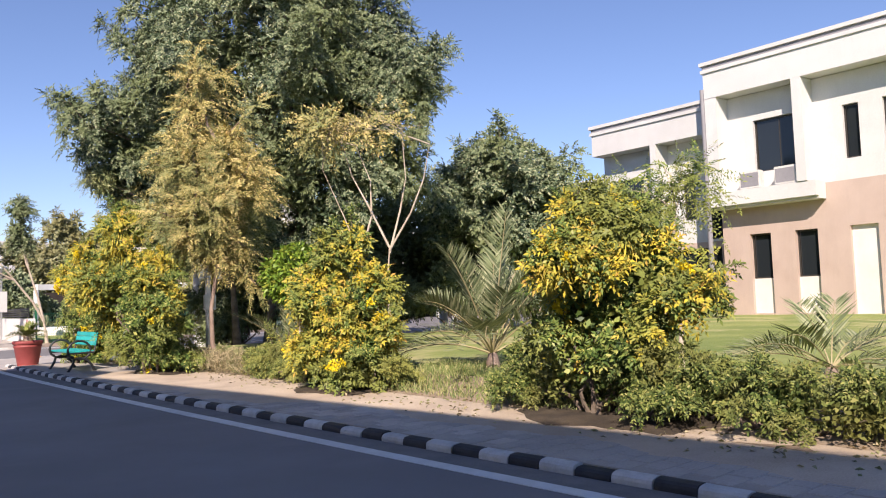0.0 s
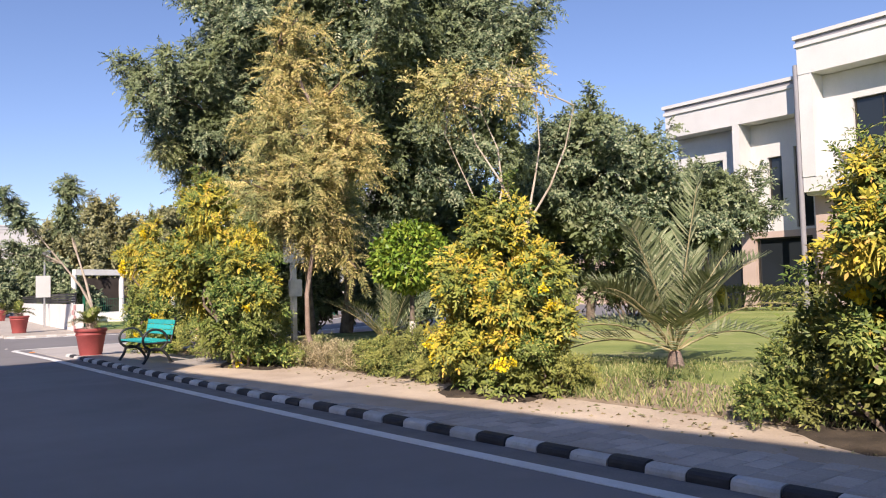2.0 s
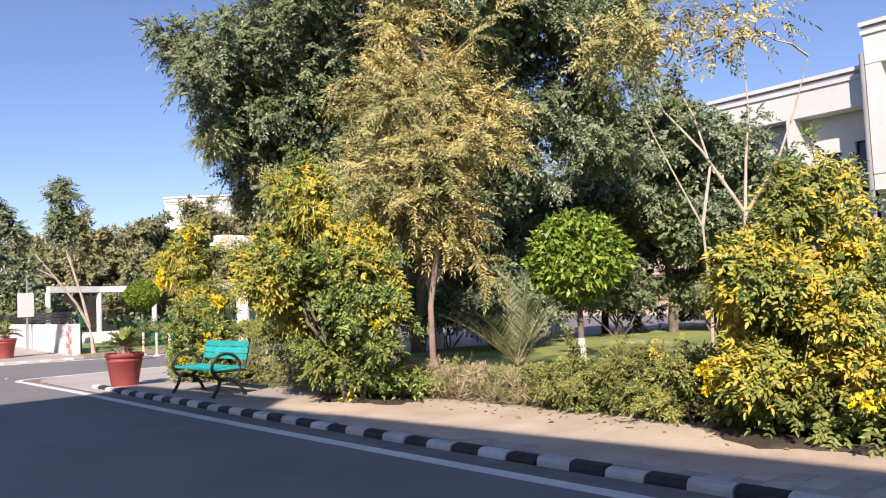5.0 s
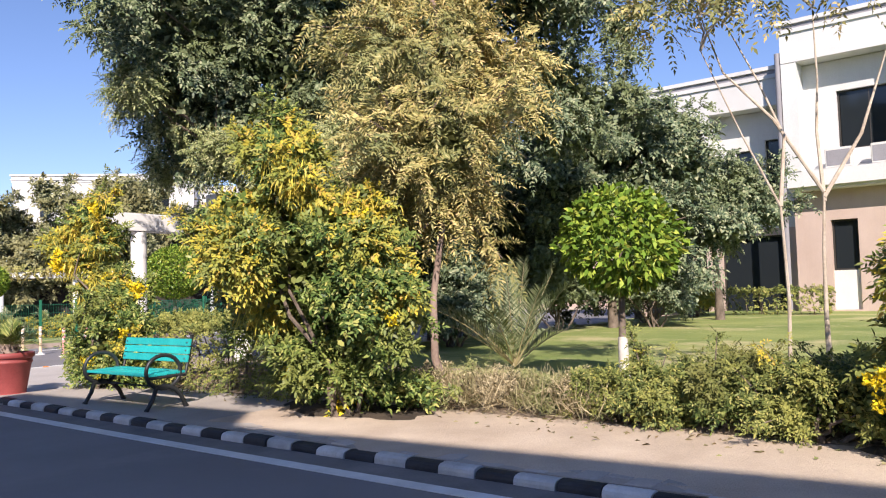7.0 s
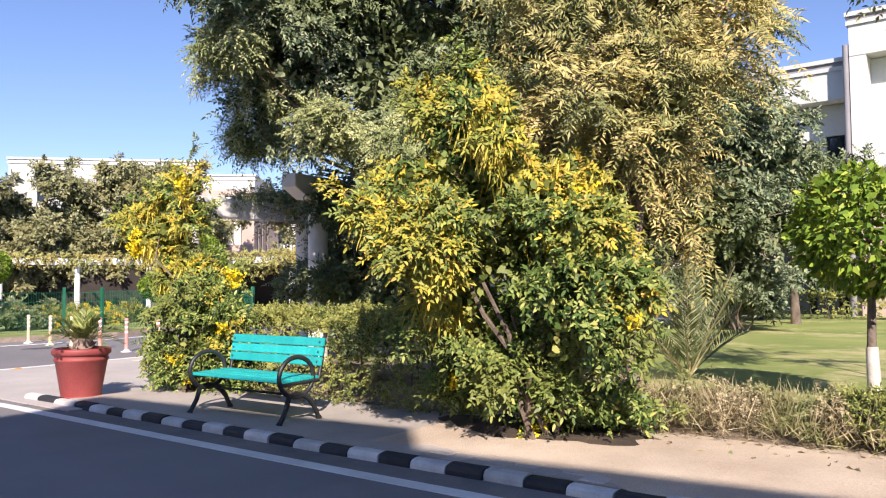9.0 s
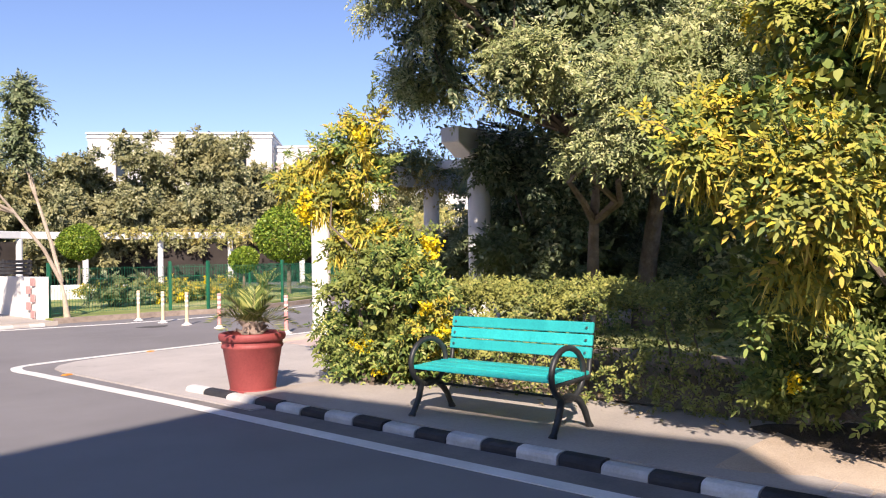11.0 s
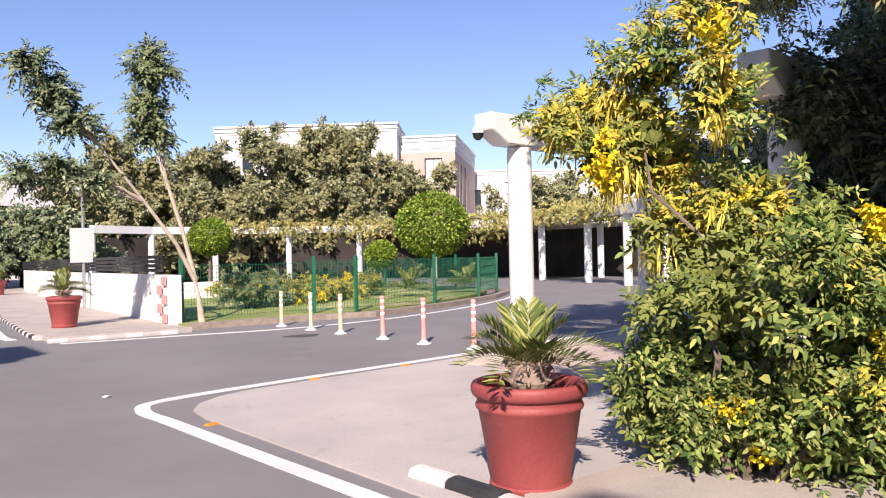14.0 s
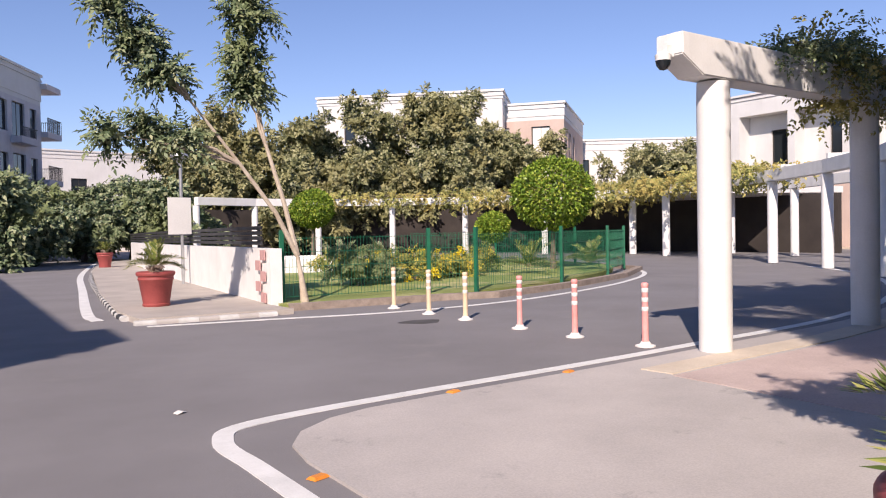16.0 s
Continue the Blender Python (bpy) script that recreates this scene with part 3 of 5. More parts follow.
def campus_block(label, at, turn, length, h, fins, upper, lower, panels, ledge=None, depth=10.0, over=0.85, split=4.94, soffit=1.45, left_return=True):
    """White upper storey under a deep parapet with tapering fins, pink lower storey."""
    b = thing("building", label, "building", at, turn)
    top = h - soffit
    part("upper_wall", pierced(Shape(), 0.0, length, split, top, over, over + 0.3, upper), WHITE, b, "white rendered upper wall")
    part("lower_wall", pierced(Shape(), 0.0, length, -0.1, split, over, over + 0.3, lower + panels), PINK, b, "pink rendered lower wall")
    for s in (Shape().box(0, 0.3, over + 0.3, depth, -0.1, top), Shape().box(length - 0.3, length, over + 0.3, depth, -0.1, top), Shape().box(0.3, length - 0.3, depth - 0.3, depth, -0.1, top)):
        part("side_wall", s, WHITE, b)
    for q in ((0, length, 0, 0.25), (0, 0.25, 0.25, depth), (length - 0.25, length, 0.25, depth), (0.25, length - 0.25, depth - 0.25, depth)):
        part("parapet", Shape().box(*q, top, h), WHITE, b, "deep white parapet")
    part("soffit", Shape().box(0.25, length - 0.25, 0.25, depth - 0.25, top + 0.02, top + 0.25), WHITE, b)
    for z0, z1, o in ((h - 0.12, h + 0.02, 0.1), (h - 0.42, h - 0.28, 0.07)):
        part("cornice", Shape().box(-o, length + o, -o, 0.0, z0, z1).box(-o, 0.0, 0.0, depth, z0, z1), WHITE, b)
    # Grey strip paints the shadow between the two coping bands.
    part("cornice_groove", Shape().box(-0.012, length, -0.012, 0.0, h - 0.28, h - 0.12).box(-0.012, 0.0, 0.0, depth, h - 0.28, h - 0.12), GREY, b, "grey strip painted as groove shadow under the coping")
    for u, w, zb in fins:
        part("pier", Shape().box(u, u + w, 0.004, over, zb, top), WHITE, b, "white square pier")
    for i, q in enumerate(upper):
        window(b, q, over + 0.14, 1 if q[1] - q[0] > 1.2 else 0)
    for q in lower:
        window(b, q, over + 0.2, 0)
    for q in panels:
        part("panel", Shape().box(q[0], q[1], over + 0.16, over + 0.24, q[2], q[3]), PALE, b, "pale recessed panel")
    if ledge:
        u0, u1, z0, z1 = ledge
        part("ledge", Shape().box(u0, u1, 0.05, over - 0.02, z0 + 0.1, z1).box(u0, u1, 0.25, over - 0.02, z0, z0 + 0.1), WHITE, b, "white projecting ledge")
        part("pillar", Shape().box(0, 0.5, 0.02, over - 0.002, z1 + 0.002, top - 0.002), WHITE, b)
    # A near-black panel paints the darkness of the unlit rooms.
    part("inside", Shape().box(0.35, length - 0.35, over + 1.6, over + 1.7, 0, top), DARKIN, b, "near-black panel standing for the unlit room")
    return b


B = campus_block("two storey white and pink campus building with parapet", (27.9, 17.0, 0.15), -90, 27.0, 10.28,
                 [(3.55, 0.36, 5.01), (9.2, 0.36, 4.96), (15.0, 0.36, 4.96)],
                 [(1.55, 3.5, 5.7, 7.75), (4.95, 5.5, 5.7, 7.65), (6.3, 6.85, 5.7, 7.65), (10.4, 12.2, 5.7, 7.75), (13, 13.6, 5.7, 7.65)],
                 [(1.15, 2.0, 1.55, 3.3), (2.95, 3.8, 1.55, 3.3), (10.6, 11.5, 1.55, 3.3)],
                 [(1.15, 2.0, 0.2, 1.55), (2.95, 3.8, 0.2, 1.55), (4.95, 5.9, 0.15, 3.3)], (0.0, 4.2, 4.35, 5.0))
# The wing's big lower windows are dark panes standing in for a shaded recess.
B2 = campus_block("lower white wing with recessed upper windows", (28.6, 23.4, 0.15), -90, 6.38, 9.0,
                  [(3.2, 0.3, 3.25)], [(0.8, 2.2, 4.6, 6.4), (4.2, 4.8, 4.2, 6.2), (5.3, 6.0, 3.3, 6.5)], [(0.4, 2.9, 0.0, 2.95), (3.5, 5.9, 0.0, 2.95)], [], None, 10, 0.85, 3.2, 1.4)
B3 = campus_block("white and pink campus building behind the pergola", (48.7, 56.2, 0.0), -90, 24.0, 10.43,
                  [(0, 0.7, 4.62), (4.4, 0.5, 4.62), (9.6, 0.5, 4.62), (15, 0.5, 4.62)],
                  [(2.4, 4.4, 5.2, 7.9), (6.6, 7.4, 5.4, 8.1), (8.4, 9.2, 5.4, 8.1), (11, 13, 5.3, 7.9)],
                  [(2, 3.4, 0.8, 3.2), (6, 7, 0.8, 3.2), (9, 10, 0.8, 3.2)], [], None, 10, 1.2, 4.6, 1.5)


def plain_block(label, at, turn, wx, dy, h, front, side, wall, band=1.4, balconies=()):
    b = thing("building", label, "building", at, turn)
    part("front_wall", pierced(Shape(), 0, wx, -0.1, h - band, 0, 0.3, front), wall, b)
    s = pierced(Shape(), 0.3, dy - 0.3, -0.1, h - band, 0, 0.3, side)
    s.v = [(wx - y, x, z) for x, y, z in s.v]
    s.f = [f[::-1] for f in s.f]
    part("side_wall", s, wall, b)
    part("back_wall", Shape().box(0, wx, dy - 0.3, dy, -0.1, h - band), wall, b)
    part("end_wall", Shape().box(0, 0.3, 0.3, dy - 0.3, -0.1, h - band), wall, b)
    part("roof", Shape().box(0, wx, 0, dy, h - band, h - band + 0.3), WHITE, b)
    for q in ((-0.05, wx + 0.05, -0.05, 0.2), (wx - 0.2, wx + 0.05, 0.2, dy), (-0.05, 0.2, 0.2, dy), (0.2, wx - 0.2, dy - 0.25, dy)):
        part("parapet", Shape().box(*q, h - band + 0.3, h), WHITE, b, "white parapet")
    part("cornice", Shape().box(-0.15, wx + 0.15, -0.15, -0.05, h - 0.15, h + 0.02).box(wx + 0.05, wx + 0.15, -0.05, dy, h - 0.15, h + 0.02).box(-0.12, wx + 0.12, -0.12, -0.05, h - 0.5, h - 0.38), WHITE, b)
    for q in front:
        window(b, q, 0.14, 0 if q[1] - q[0] < 1.3 else 1, PALE if wall is PINK else GLASS)
    for u0, u1, z0, z1 in side:
        w = part("window", Shape().box(wx - 0.2, wx - 0.14, u0, u1, z0, z1), GLASS, b, "dark side window")
    # Near-black panel in place of unlit rooms.
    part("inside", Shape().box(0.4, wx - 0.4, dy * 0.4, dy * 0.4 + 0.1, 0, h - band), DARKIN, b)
    for x0, x1, z in balconies:
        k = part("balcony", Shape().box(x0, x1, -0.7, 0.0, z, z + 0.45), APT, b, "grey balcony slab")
        rail = Shape().box(x0, x1, -0.7, -0.66, z + 1.05, z + 1.1)
        for i in range(int((x1 - x0) / 0.14)):
            rail.box(x0 + 0.14 * i, x0 + 0.14 * i + 0.025, -0.69, -0.665, z + 0.45, z + 1.05)
        part("railing", rail, BLACKMETAL, k)
    return b


plain_block("pink building with white parapet and tall pale windows", (35.3, 76.5, 0), -48.7, 12.0, 14, 11.5, [(3.6, 4.5, 5.2, 9.6), (6.4, 7.6, 5.2, 9.6), (9.4, 10.9, 5.2, 9.6)], [(1.5, 2.3, 4, 9.4), (3.5, 4.3, 4, 9.4), (6, 7, 4, 9.4)], PINK)
plain_block("long white building rising behind the trees", (27.6, 79.6, 0), -42, 15.0, 10, 12.4, [(2.2, 3.1, 8.6, 10.9), (7.5, 8.6, 8.6, 10.9), (12, 12.9, 8.6, 10.9)], [(2, 3, 6, 9)], WHITE, 1.0)
plain_block("far low white building with a pink screen", (50, 82, 0), -35, 22.0, 10, 10.2, [(3, 7, 6.2, 8.2), (11, 12, 6.2, 8)], [(2, 3, 6, 8)], WHITE, 1.4)
plain_block("low white building beyond the roadside trees", (6, 108, 0), 10, 28.0, 10, 10.5, [(3 + 4 * i, 4.6 + 4 * i, 6, 7.6) for i in range(6)], [(2, 3, 6, 8)], WHITE, 1.2)
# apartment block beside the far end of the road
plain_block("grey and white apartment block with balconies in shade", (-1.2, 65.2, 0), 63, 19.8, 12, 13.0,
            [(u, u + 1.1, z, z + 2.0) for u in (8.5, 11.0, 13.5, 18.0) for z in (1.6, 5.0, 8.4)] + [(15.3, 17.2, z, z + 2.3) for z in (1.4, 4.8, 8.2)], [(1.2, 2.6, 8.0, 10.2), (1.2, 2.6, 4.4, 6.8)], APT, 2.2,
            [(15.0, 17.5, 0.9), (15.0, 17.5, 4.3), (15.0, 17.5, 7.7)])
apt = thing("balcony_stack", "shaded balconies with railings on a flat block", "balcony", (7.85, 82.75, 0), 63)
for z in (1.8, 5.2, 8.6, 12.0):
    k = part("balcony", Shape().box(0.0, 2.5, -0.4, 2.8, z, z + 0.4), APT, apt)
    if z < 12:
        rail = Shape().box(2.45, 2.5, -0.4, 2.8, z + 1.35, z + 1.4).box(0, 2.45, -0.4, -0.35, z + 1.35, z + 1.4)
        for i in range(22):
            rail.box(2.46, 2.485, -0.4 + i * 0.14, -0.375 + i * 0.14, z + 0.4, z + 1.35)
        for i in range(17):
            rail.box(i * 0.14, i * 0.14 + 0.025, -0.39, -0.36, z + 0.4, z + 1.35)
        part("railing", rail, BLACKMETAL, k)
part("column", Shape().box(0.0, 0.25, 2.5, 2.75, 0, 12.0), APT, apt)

# blocks on the near side of the road, whose roofs shade it
near = plain_block("white building on the near side of the road", (-12.12, -45.72, 0), 7.15, 12.2, 55.15, 10.65, [(3, 4.5, 5.5, 7.5)], [(4 + 5 * i, 5.6 + 5 * i, 5.5, 7.5) for i in range(10)], WHITE)
part("stair_head", Shape().box(5.0, 12.26, 50.6, 55.2, 10.3, 11.45), WHITE, near, "raised white stair head on the roof")
second = plain_block("second white building on the near side of the road", (-18.0, 22.0, 0), 0, 11.4, 30, 10.05, [(3, 4.5, 5.5, 7.5)], [(4 + 5 * i, 5.6 + 5 * i, 5.5, 7.5) for i in range(4)], WHITE)
part("corner_parapet", Shape().box(9.6, 11.46, -0.06, 1.6, 9.9, 10.65), WHITE, second, "raised white corner of the parapet")


# ---------------------------------------------------------------- pergola
def pergola_column(x, y, label="white round concrete pergola column", r=0.18, h=2.98):
    c = thing("pergola_column", label, "column", (x, y, 0.02), 0, "columns of the pergola")
    part("shaft", Shape().lathe([(0.0, 0), (r, 0), (r, h - 0.2), (r * 0.97, h - 0.02), (0, h - 0.02)], 28), WHITE_COL, c, "", True)
    return c


def pergola_beam(p, q, over0=0.0, over1=0.0, z=3.0, w=0.34, h=0.42, label="white concrete beam on the pergola columns"):
    a, b = Vector((*p, 0)), Vector((*q, 0))
    d = (b - a).normalized()
    L = (b - a).length
    ob = thing("pergola_beam", label, "beam", (p[0], p[1], z), math.degrees(math.atan2(d.y, d.x)), "beams of the pergola")
    s = Shape()
    x0, x1 = -over0, L + over1
    c0 = min(0.35, over0 * 0.7) if over0 else 0
    prof = [(x0, h), (x0, h * 0.45), (x0 + c0, 0), (x1, 0), (x1, h)]
    n = len(prof)
    s.add([(x, -w / 2, zz) for x, zz in prof] + [(x, w / 2, zz) for x, zz in prof], [tuple(range(n)), tuple(range(n, 2 * n))[::-1]] + [(i + n, (i + 1) % n + n, (i + 1) % n, i) for i in range(n)])
    part("beam", s, WHITE_COL, ob, bevel=0.012)
    return ob


front_row = [(9.12, 26.5), (12.5, 26.7), (15.9, 27.5), (19.3, 29.1), (22.4, 31.6), (25.2, 34.9), (27.5, 38.4), (29.3, 42.0), (31.0, 46.5)]
back_row = [(9.1, 22.5), (12.9, 22.8), (16.9, 23.7), (21, 25.6), (24.8, 28.7), (28.2, 32.6), (31.2, 36.9), (33.6, 41.5), (35.2, 46)]
for row in (front_row, back_row):
    for p in row:
        pergola_column(*p)
    for i, (p, q) in enumerate(zip(row, row[1:])):
        pergola_beam(p, q, 0.75 if i == 0 else 0.0, 0.0)
far_row = [(32.2, 49.8), (30.6, 55), (28, 59.2), (24.6, 62.0), (20.4, 63.4), (16.5, 63.2), (12.9, 61.8)]
for p in far_row:
    pergola_column(*p)
for p, q in zip(far_row, far_row[1:]):
    pergola_beam(p, q)
for i in range(1, 9):
    a, b = front_row[i], back_row[i]
    pergola_beam(a, b, 0, 0, 3.44, 0.14, 0.18, "slim white cross beam of the pergola")
# wall behind the far pergola, its brown darkened to paint the passage's shade
setting("pergola_wall", ribbon([(38, 42), (37.6, 50), (34.5, 58), (30, 64.5), (24.5, 67), (12, 66)], 0.3, 0, 2.9), surface("brown wall darkened for shade", (0.028, 0.022, 0.02), (0.05, 0.04, 0.035), 1, 30, 0.9, 0.1), "brown wall behind the far pergola, darkened to paint shade", "wall")
# roof over the dark passage
setting("passage_roof", Shape().slab([(31.4, 45.5), (40, 43), (42, 60), (31, 62), (31.2, 56), (32.7, 50)], 2.98, 3.3), WHITE, "flat roof over the dark passage", "roof")


# ---------------------------------------------------------------- bench
def bench(at, turn=0):
    """Slatted bench, long in y, facing -x."""
    b = thing("park_bench", "turquoise slatted bench with black cast iron ends", "bench", at, turn)
    L = 0.73
    for i in range(4):
        x = -0.3 + i * 0.125
        part("seat_slat", Shape().box(x, x + 0.115, -L, L, 0.40 + 0.004 * i, 0.432 + 0.004 * i), TURQ, b, bevel=0.006)
    for i in range(3):
        z = 0.535 + i * 0.098
        x = 0.2 + (z - 0.5) * 0.2
        s = Shape().hexa([(x, -L, z), (x + 0.03, -L, z), (x + 0.03, L, z), (x, L, z), (x + 0.018, -L, z + 0.088), (x + 0.048, -L, z + 0.088), (x + 0.048, L, z + 0.088), (x + 0.018, L, z + 0.088)])
        sl = part("back_slat", s, TURQ, b, bevel=0.005)
        for y in (-L + 0.05, L - 0.05):
            part("bolt", Shape().tube([(x - 0.004, y, z + 0.045), (x + 0.012, y, z + 0.045)], 0.01, 8), BOLT, sl)
    for y in (-L + 0.02, L - 0.02):
        e = Shape()
        c = Vector((-0.1, y, 0.45))
        ring = [c + Vector((0.23 * math.cos(t), 0, 0.2 * math.sin(t))) for t in (2 * math.pi * i / 22 for i in range(23))]
        e.tube(ring, 0.024, 8, False)
        e.tube([(-0.26, y, 0.32), (-0.2, y, 0.26), (-0.24, y, 0.14), (-0.31, y, 0.03), (-0.33, y, 0.0)], [0.024, 0.03, 0.027, 0.025, 0.036], 8)
        e.tube([(-0.02, y, 0.26), (0.06, y, 0.23), (0.14, y, 0.14), (0.19, y, 0.04), (0.21, y, 0.0)], [0.024, 0.03, 0.027, 0.025, 0.036], 8)
        e.tube([(-0.22, y, 0.26), (-0.1, y, 0.285), (0.04, y, 0.25)], 0.026, 8)
        e.tube([(-0.32, y, 0.385), (0.2, y, 0.395), (0.24, y, 0.55), (0.3, y, 0.84), (0.3, y, 0.87)], [0.02, 0.024, 0.022, 0.02, 0.028], 8)
        part("cast_iron_end", e, IRON, b, "black cast iron end with ring arm", True)
    part("stretcher", Shape().tube([(0.02, -L + 0.02, 0.24), (0.02, L - 0.02, 0.24)], 0.012, 6), IRON, b)
    return b


bench((4.66, 18.65, 0.074), 1.5)


# ---------------------------------------------------------------- pots with cycads
def cycad_pot(at, seed=1, big=1.0):
    p = thing("plant_pot", "large red plastic pot with a cycad", "plant pot", at, seed * 40, "red plant pots")
    prof = [(0.0, 0), (0.26, 0), (0.275, 0.02), (0.275, 0.05), (0.262, 0.06), (0.34, 0.5), (0.356, 0.512), (0.36, 0.53), (0.352, 0.545), (0.348, 0.555), (0.352, 0.58), (0.374, 0.59), (0.386, 0.61), (0.388, 0.645), (0.378, 0.665), (0.36, 0.672), (0.338, 0.66), (0.33, 0.63), (0.325, 0.58), (0, 0.58)]
    part("pot", Shape().lathe(prof, 40), TERRA, p, "", True)
    part("soil", Shape().lathe([(0.322, 0.585), (0.2, 0.6), (0, 0.605)], 20), SOIL, p)
    rng = np.random.default_rng(seed)
    t = Shape().lathe([(0.09, 0.59), (0.13, 0.66), (0.11, 0.74), (0.05, 0.79), (0, 0.8)], 12)
    for i in range(26):
        a = rng.uniform(0, 6.28)
        r = rng.uniform(0.07, 0.12)
        z = rng.uniform(0.62, 0.76)
        t.tube([(r * math.cos(a), r * math.sin(a), z), (r * 1.7 * math.cos(a), r * 1.7 * math.sin(a), z + 0.05), (r * 1.9 * math.cos(a), r * 1.9 * math.sin(a), z + 0.02)], [0.02, 0.012, 0.003], 5)
    part("cycad_stem", t, BARK_PINK, p, "shaggy brown cycad stem")
    p.scale = (0.91, 0.91, 0.97)
    frond_plant(p, (0, 0, 0.74), 17, 0.6 * big, seed, LEAF_CYCAD, 24, 0.17, 0.024, 0.5, (0.35, 1.3))
    return p


def frond_plant(parent, at, n, length, seed, leaf, leaflets, l, w, droop, up=(0.25, 1.2), bare=0.12):
    """Arching fronds with two rows of narrow leaflets."""
    rng = np.random.default_rng(seed)
    at = np.array(at, float)
    for i in range(n):
        a = i * 2.399 + rng.uniform(-0.2, 0.2)
        el = rng.uniform(*up)
        L = length * rng.uniform(0.75, 1.15)
        out = np.array([math.cos(a), math.sin(a), 0])
        t = np.linspace(0.0, 1.0, leaflets)
        line = at + np.outer(t * L * math.cos(el), out) + np.outer(t * L * math.sin(el) - droop * L * t ** 2.2 * math.cos(el), [0, 0, 1])
        tan = unit(np.gradient(line, axis=0))
        side = unit(np.cross(tan, [0, 0, 1.0]))
        upv = np.cross(side, tan)
        k = t > bare
        Ps, Ds, Ns, Ls = [], [], [], []
        for s in (-1, 1):
            d = unit(side * s * 0.8 + tan * 0.8 + upv * 0.4 + rng.normal(scale=0.08, size=tan.shape))
            Ps.append(line[k]); Ds.append(d[k]); Ns.append(upv[k])
            Ls.append((l * (0.55 + 0.9 * np.sin(np.pi * (0.15 + 0.8 * t))) / 1.2 * rng.uniform(0.85, 1.1, leaflets))[k])
        f = part("frond", leaf_mesh("frond", *(np.concatenate(q) for q in (Ps, Ds, Ns, Ls)), w, leaf, 0.1), leaf, parent)
        pts = line[:: max(1, leaflets // 7)].tolist()
        part("stalk", Shape().tube(pts, [0.008 * length * (1 - 0.75 * j / (len(pts) - 1)) for j in range(len(pts))], 4, False), STALK, f)


cycad_pot((4.35, 21.77, 0.02), 1)
cycad_pot((5.25, 36.1, 0.1), 2)
cycad_pot((7.75, 57.5, 0.1), 3)


# ---------------------------------------------------------------- bollards
def bollard(at):
    b = thing("bollard", "faded orange flexible bollard with white bands", "bollard", at, 0, "row of bollards")
    part("base", Shape().lathe([(0, 0), (0.12, 0), (0.12, 0.015), (0.07, 0.03), (0.05, 0.06), (0, 0.06)], 16), BAND, b, "pale round rubber base", True)
    part("post", Shape().lathe([(0.046, 0.04), (0.04, 0.1), (0.038, 0.7), (0.044, 0.71), (0.044, 0.74), (0.03, 0.755), (0, 0.755)], 14), BOLLARD if at[1] < 30 else BOLLARD_PALE, b, "", True)
    for z in (0.42, 0.53, 0.64):
        part("reflective_band", Shape().lathe([(0.0385, z), (0.041, z + 0.003), (0.041, z + 0.047), (0.0385, z + 0.05)], 14), BAND, b, "", True)
    return b


for x, y in [(8.87, 27.3), (8.78, 28.42), (8.78, 29.57), (8.82, 31.0), (8.83, 32.12), (8.86, 33.4)]:
    bollard((x, y, 0.0))


# ---------------------------------------------------------------- planting along the pavement
rf = np.random.default_rng(4)
F = rf.normal(scale=0.017, size=(44, 3))
FLOWER_MESH = leaf_mesh("flower", F, unit(F + rf.normal(scale=0.02, size=F.shape)), unit(rf.normal(size=F.shape)), 0.023, 0.021, FLOWER, 0.4)
F = rf.normal(scale=0.05, size=(14, 3))
POD_MESH = leaf_mesh("seed_pod", F, unit(np.array([0, 0, -1.0]) + rf.normal(scale=0.16, size=F.shape)), unit(rf.normal(size=F.shape)), rf.uniform(0.2, 0.4, 14), 0.017, POD, 0.6)


def shrub(name, label, at, lumps, n, leaf=LEAF_BUSH, yellow=0, yz=0.0, flowers=0, pods=0, seed=1, s=0.16, pairs=4, l=0.074, w=0.4, stems=7, category="shrub", group="", droop=0.1, ragged=0.35, tr=0.075, boss=11, shoots=0, foot=0.0):
    ob = thing(name, label, category, at, 0, group)
    rng = np.random.default_rng(seed)
    for i in range(stems):
        q = lumps[i % len(lumps)]
        a = i * 2.4
        part("stem", Shape().tube(limb_path((0.12 * math.cos(a), 0.12 * math.sin(a), -0.05), (q[0] + 0.3 * q[3] * math.cos(a), q[1] + 0.3 * q[3] * math.sin(a), q[2]), 0.25, 6, seed + i), [0.03, 0.026, 0.022, 0.017, 0.012, 0.006], 6), BARK, ob, "", True)
    heads = bumpy(lumps, seed, boss, 0.27, 0.78)
    heads = [q for q in heads if rng.uniform() < 0.7]
    P, u = crown_points(rng, heads, n, (0.6, 1.0), 0.15)
    k = (P[:, 2] > 0.05 + foot * rng.uniform(0, 1, len(P))) & (u[:, 2] > -0.25 - 0.5 * rng.uniform(0, 1, len(P)))
    P, u = P[k], u[k]
    k = rng.permutation(len(P))[: max(1, n // 9)]
    A = sprays(rng, *tufts(rng, P[k], u[k], 10, tr), s, pairs, l, w, droop, 0.35)
    Q, q = crown_points(rng, lumps, int(n * 0.9), (0.05, 0.62), ragged)
    Q = Q[Q[:, 2] > 0.05]
    c = (Q, unit(rng.normal(size=Q.shape)), unit(rng.normal(size=Q.shape)), np.full(len(Q), l * 1.3), np.full(len(Q), l * 0.8))
    part("foliage", leaf_mesh("foliage", *(np.concatenate([x, y]) for x, y in zip(A, c)), leaf, full=flowers > 15), leaf, ob)
    for i in range(shoots):
        q = heads[rng.integers(len(heads))]
        d = unit(np.array([[q[0], q[1], 0.35 + abs(q[2]) * 0.5]]) + rng.normal(scale=0.45, size=(1, 3)))[0]
        L = rng.uniform(0.2, 0.5)
        a = np.array(q[:3])
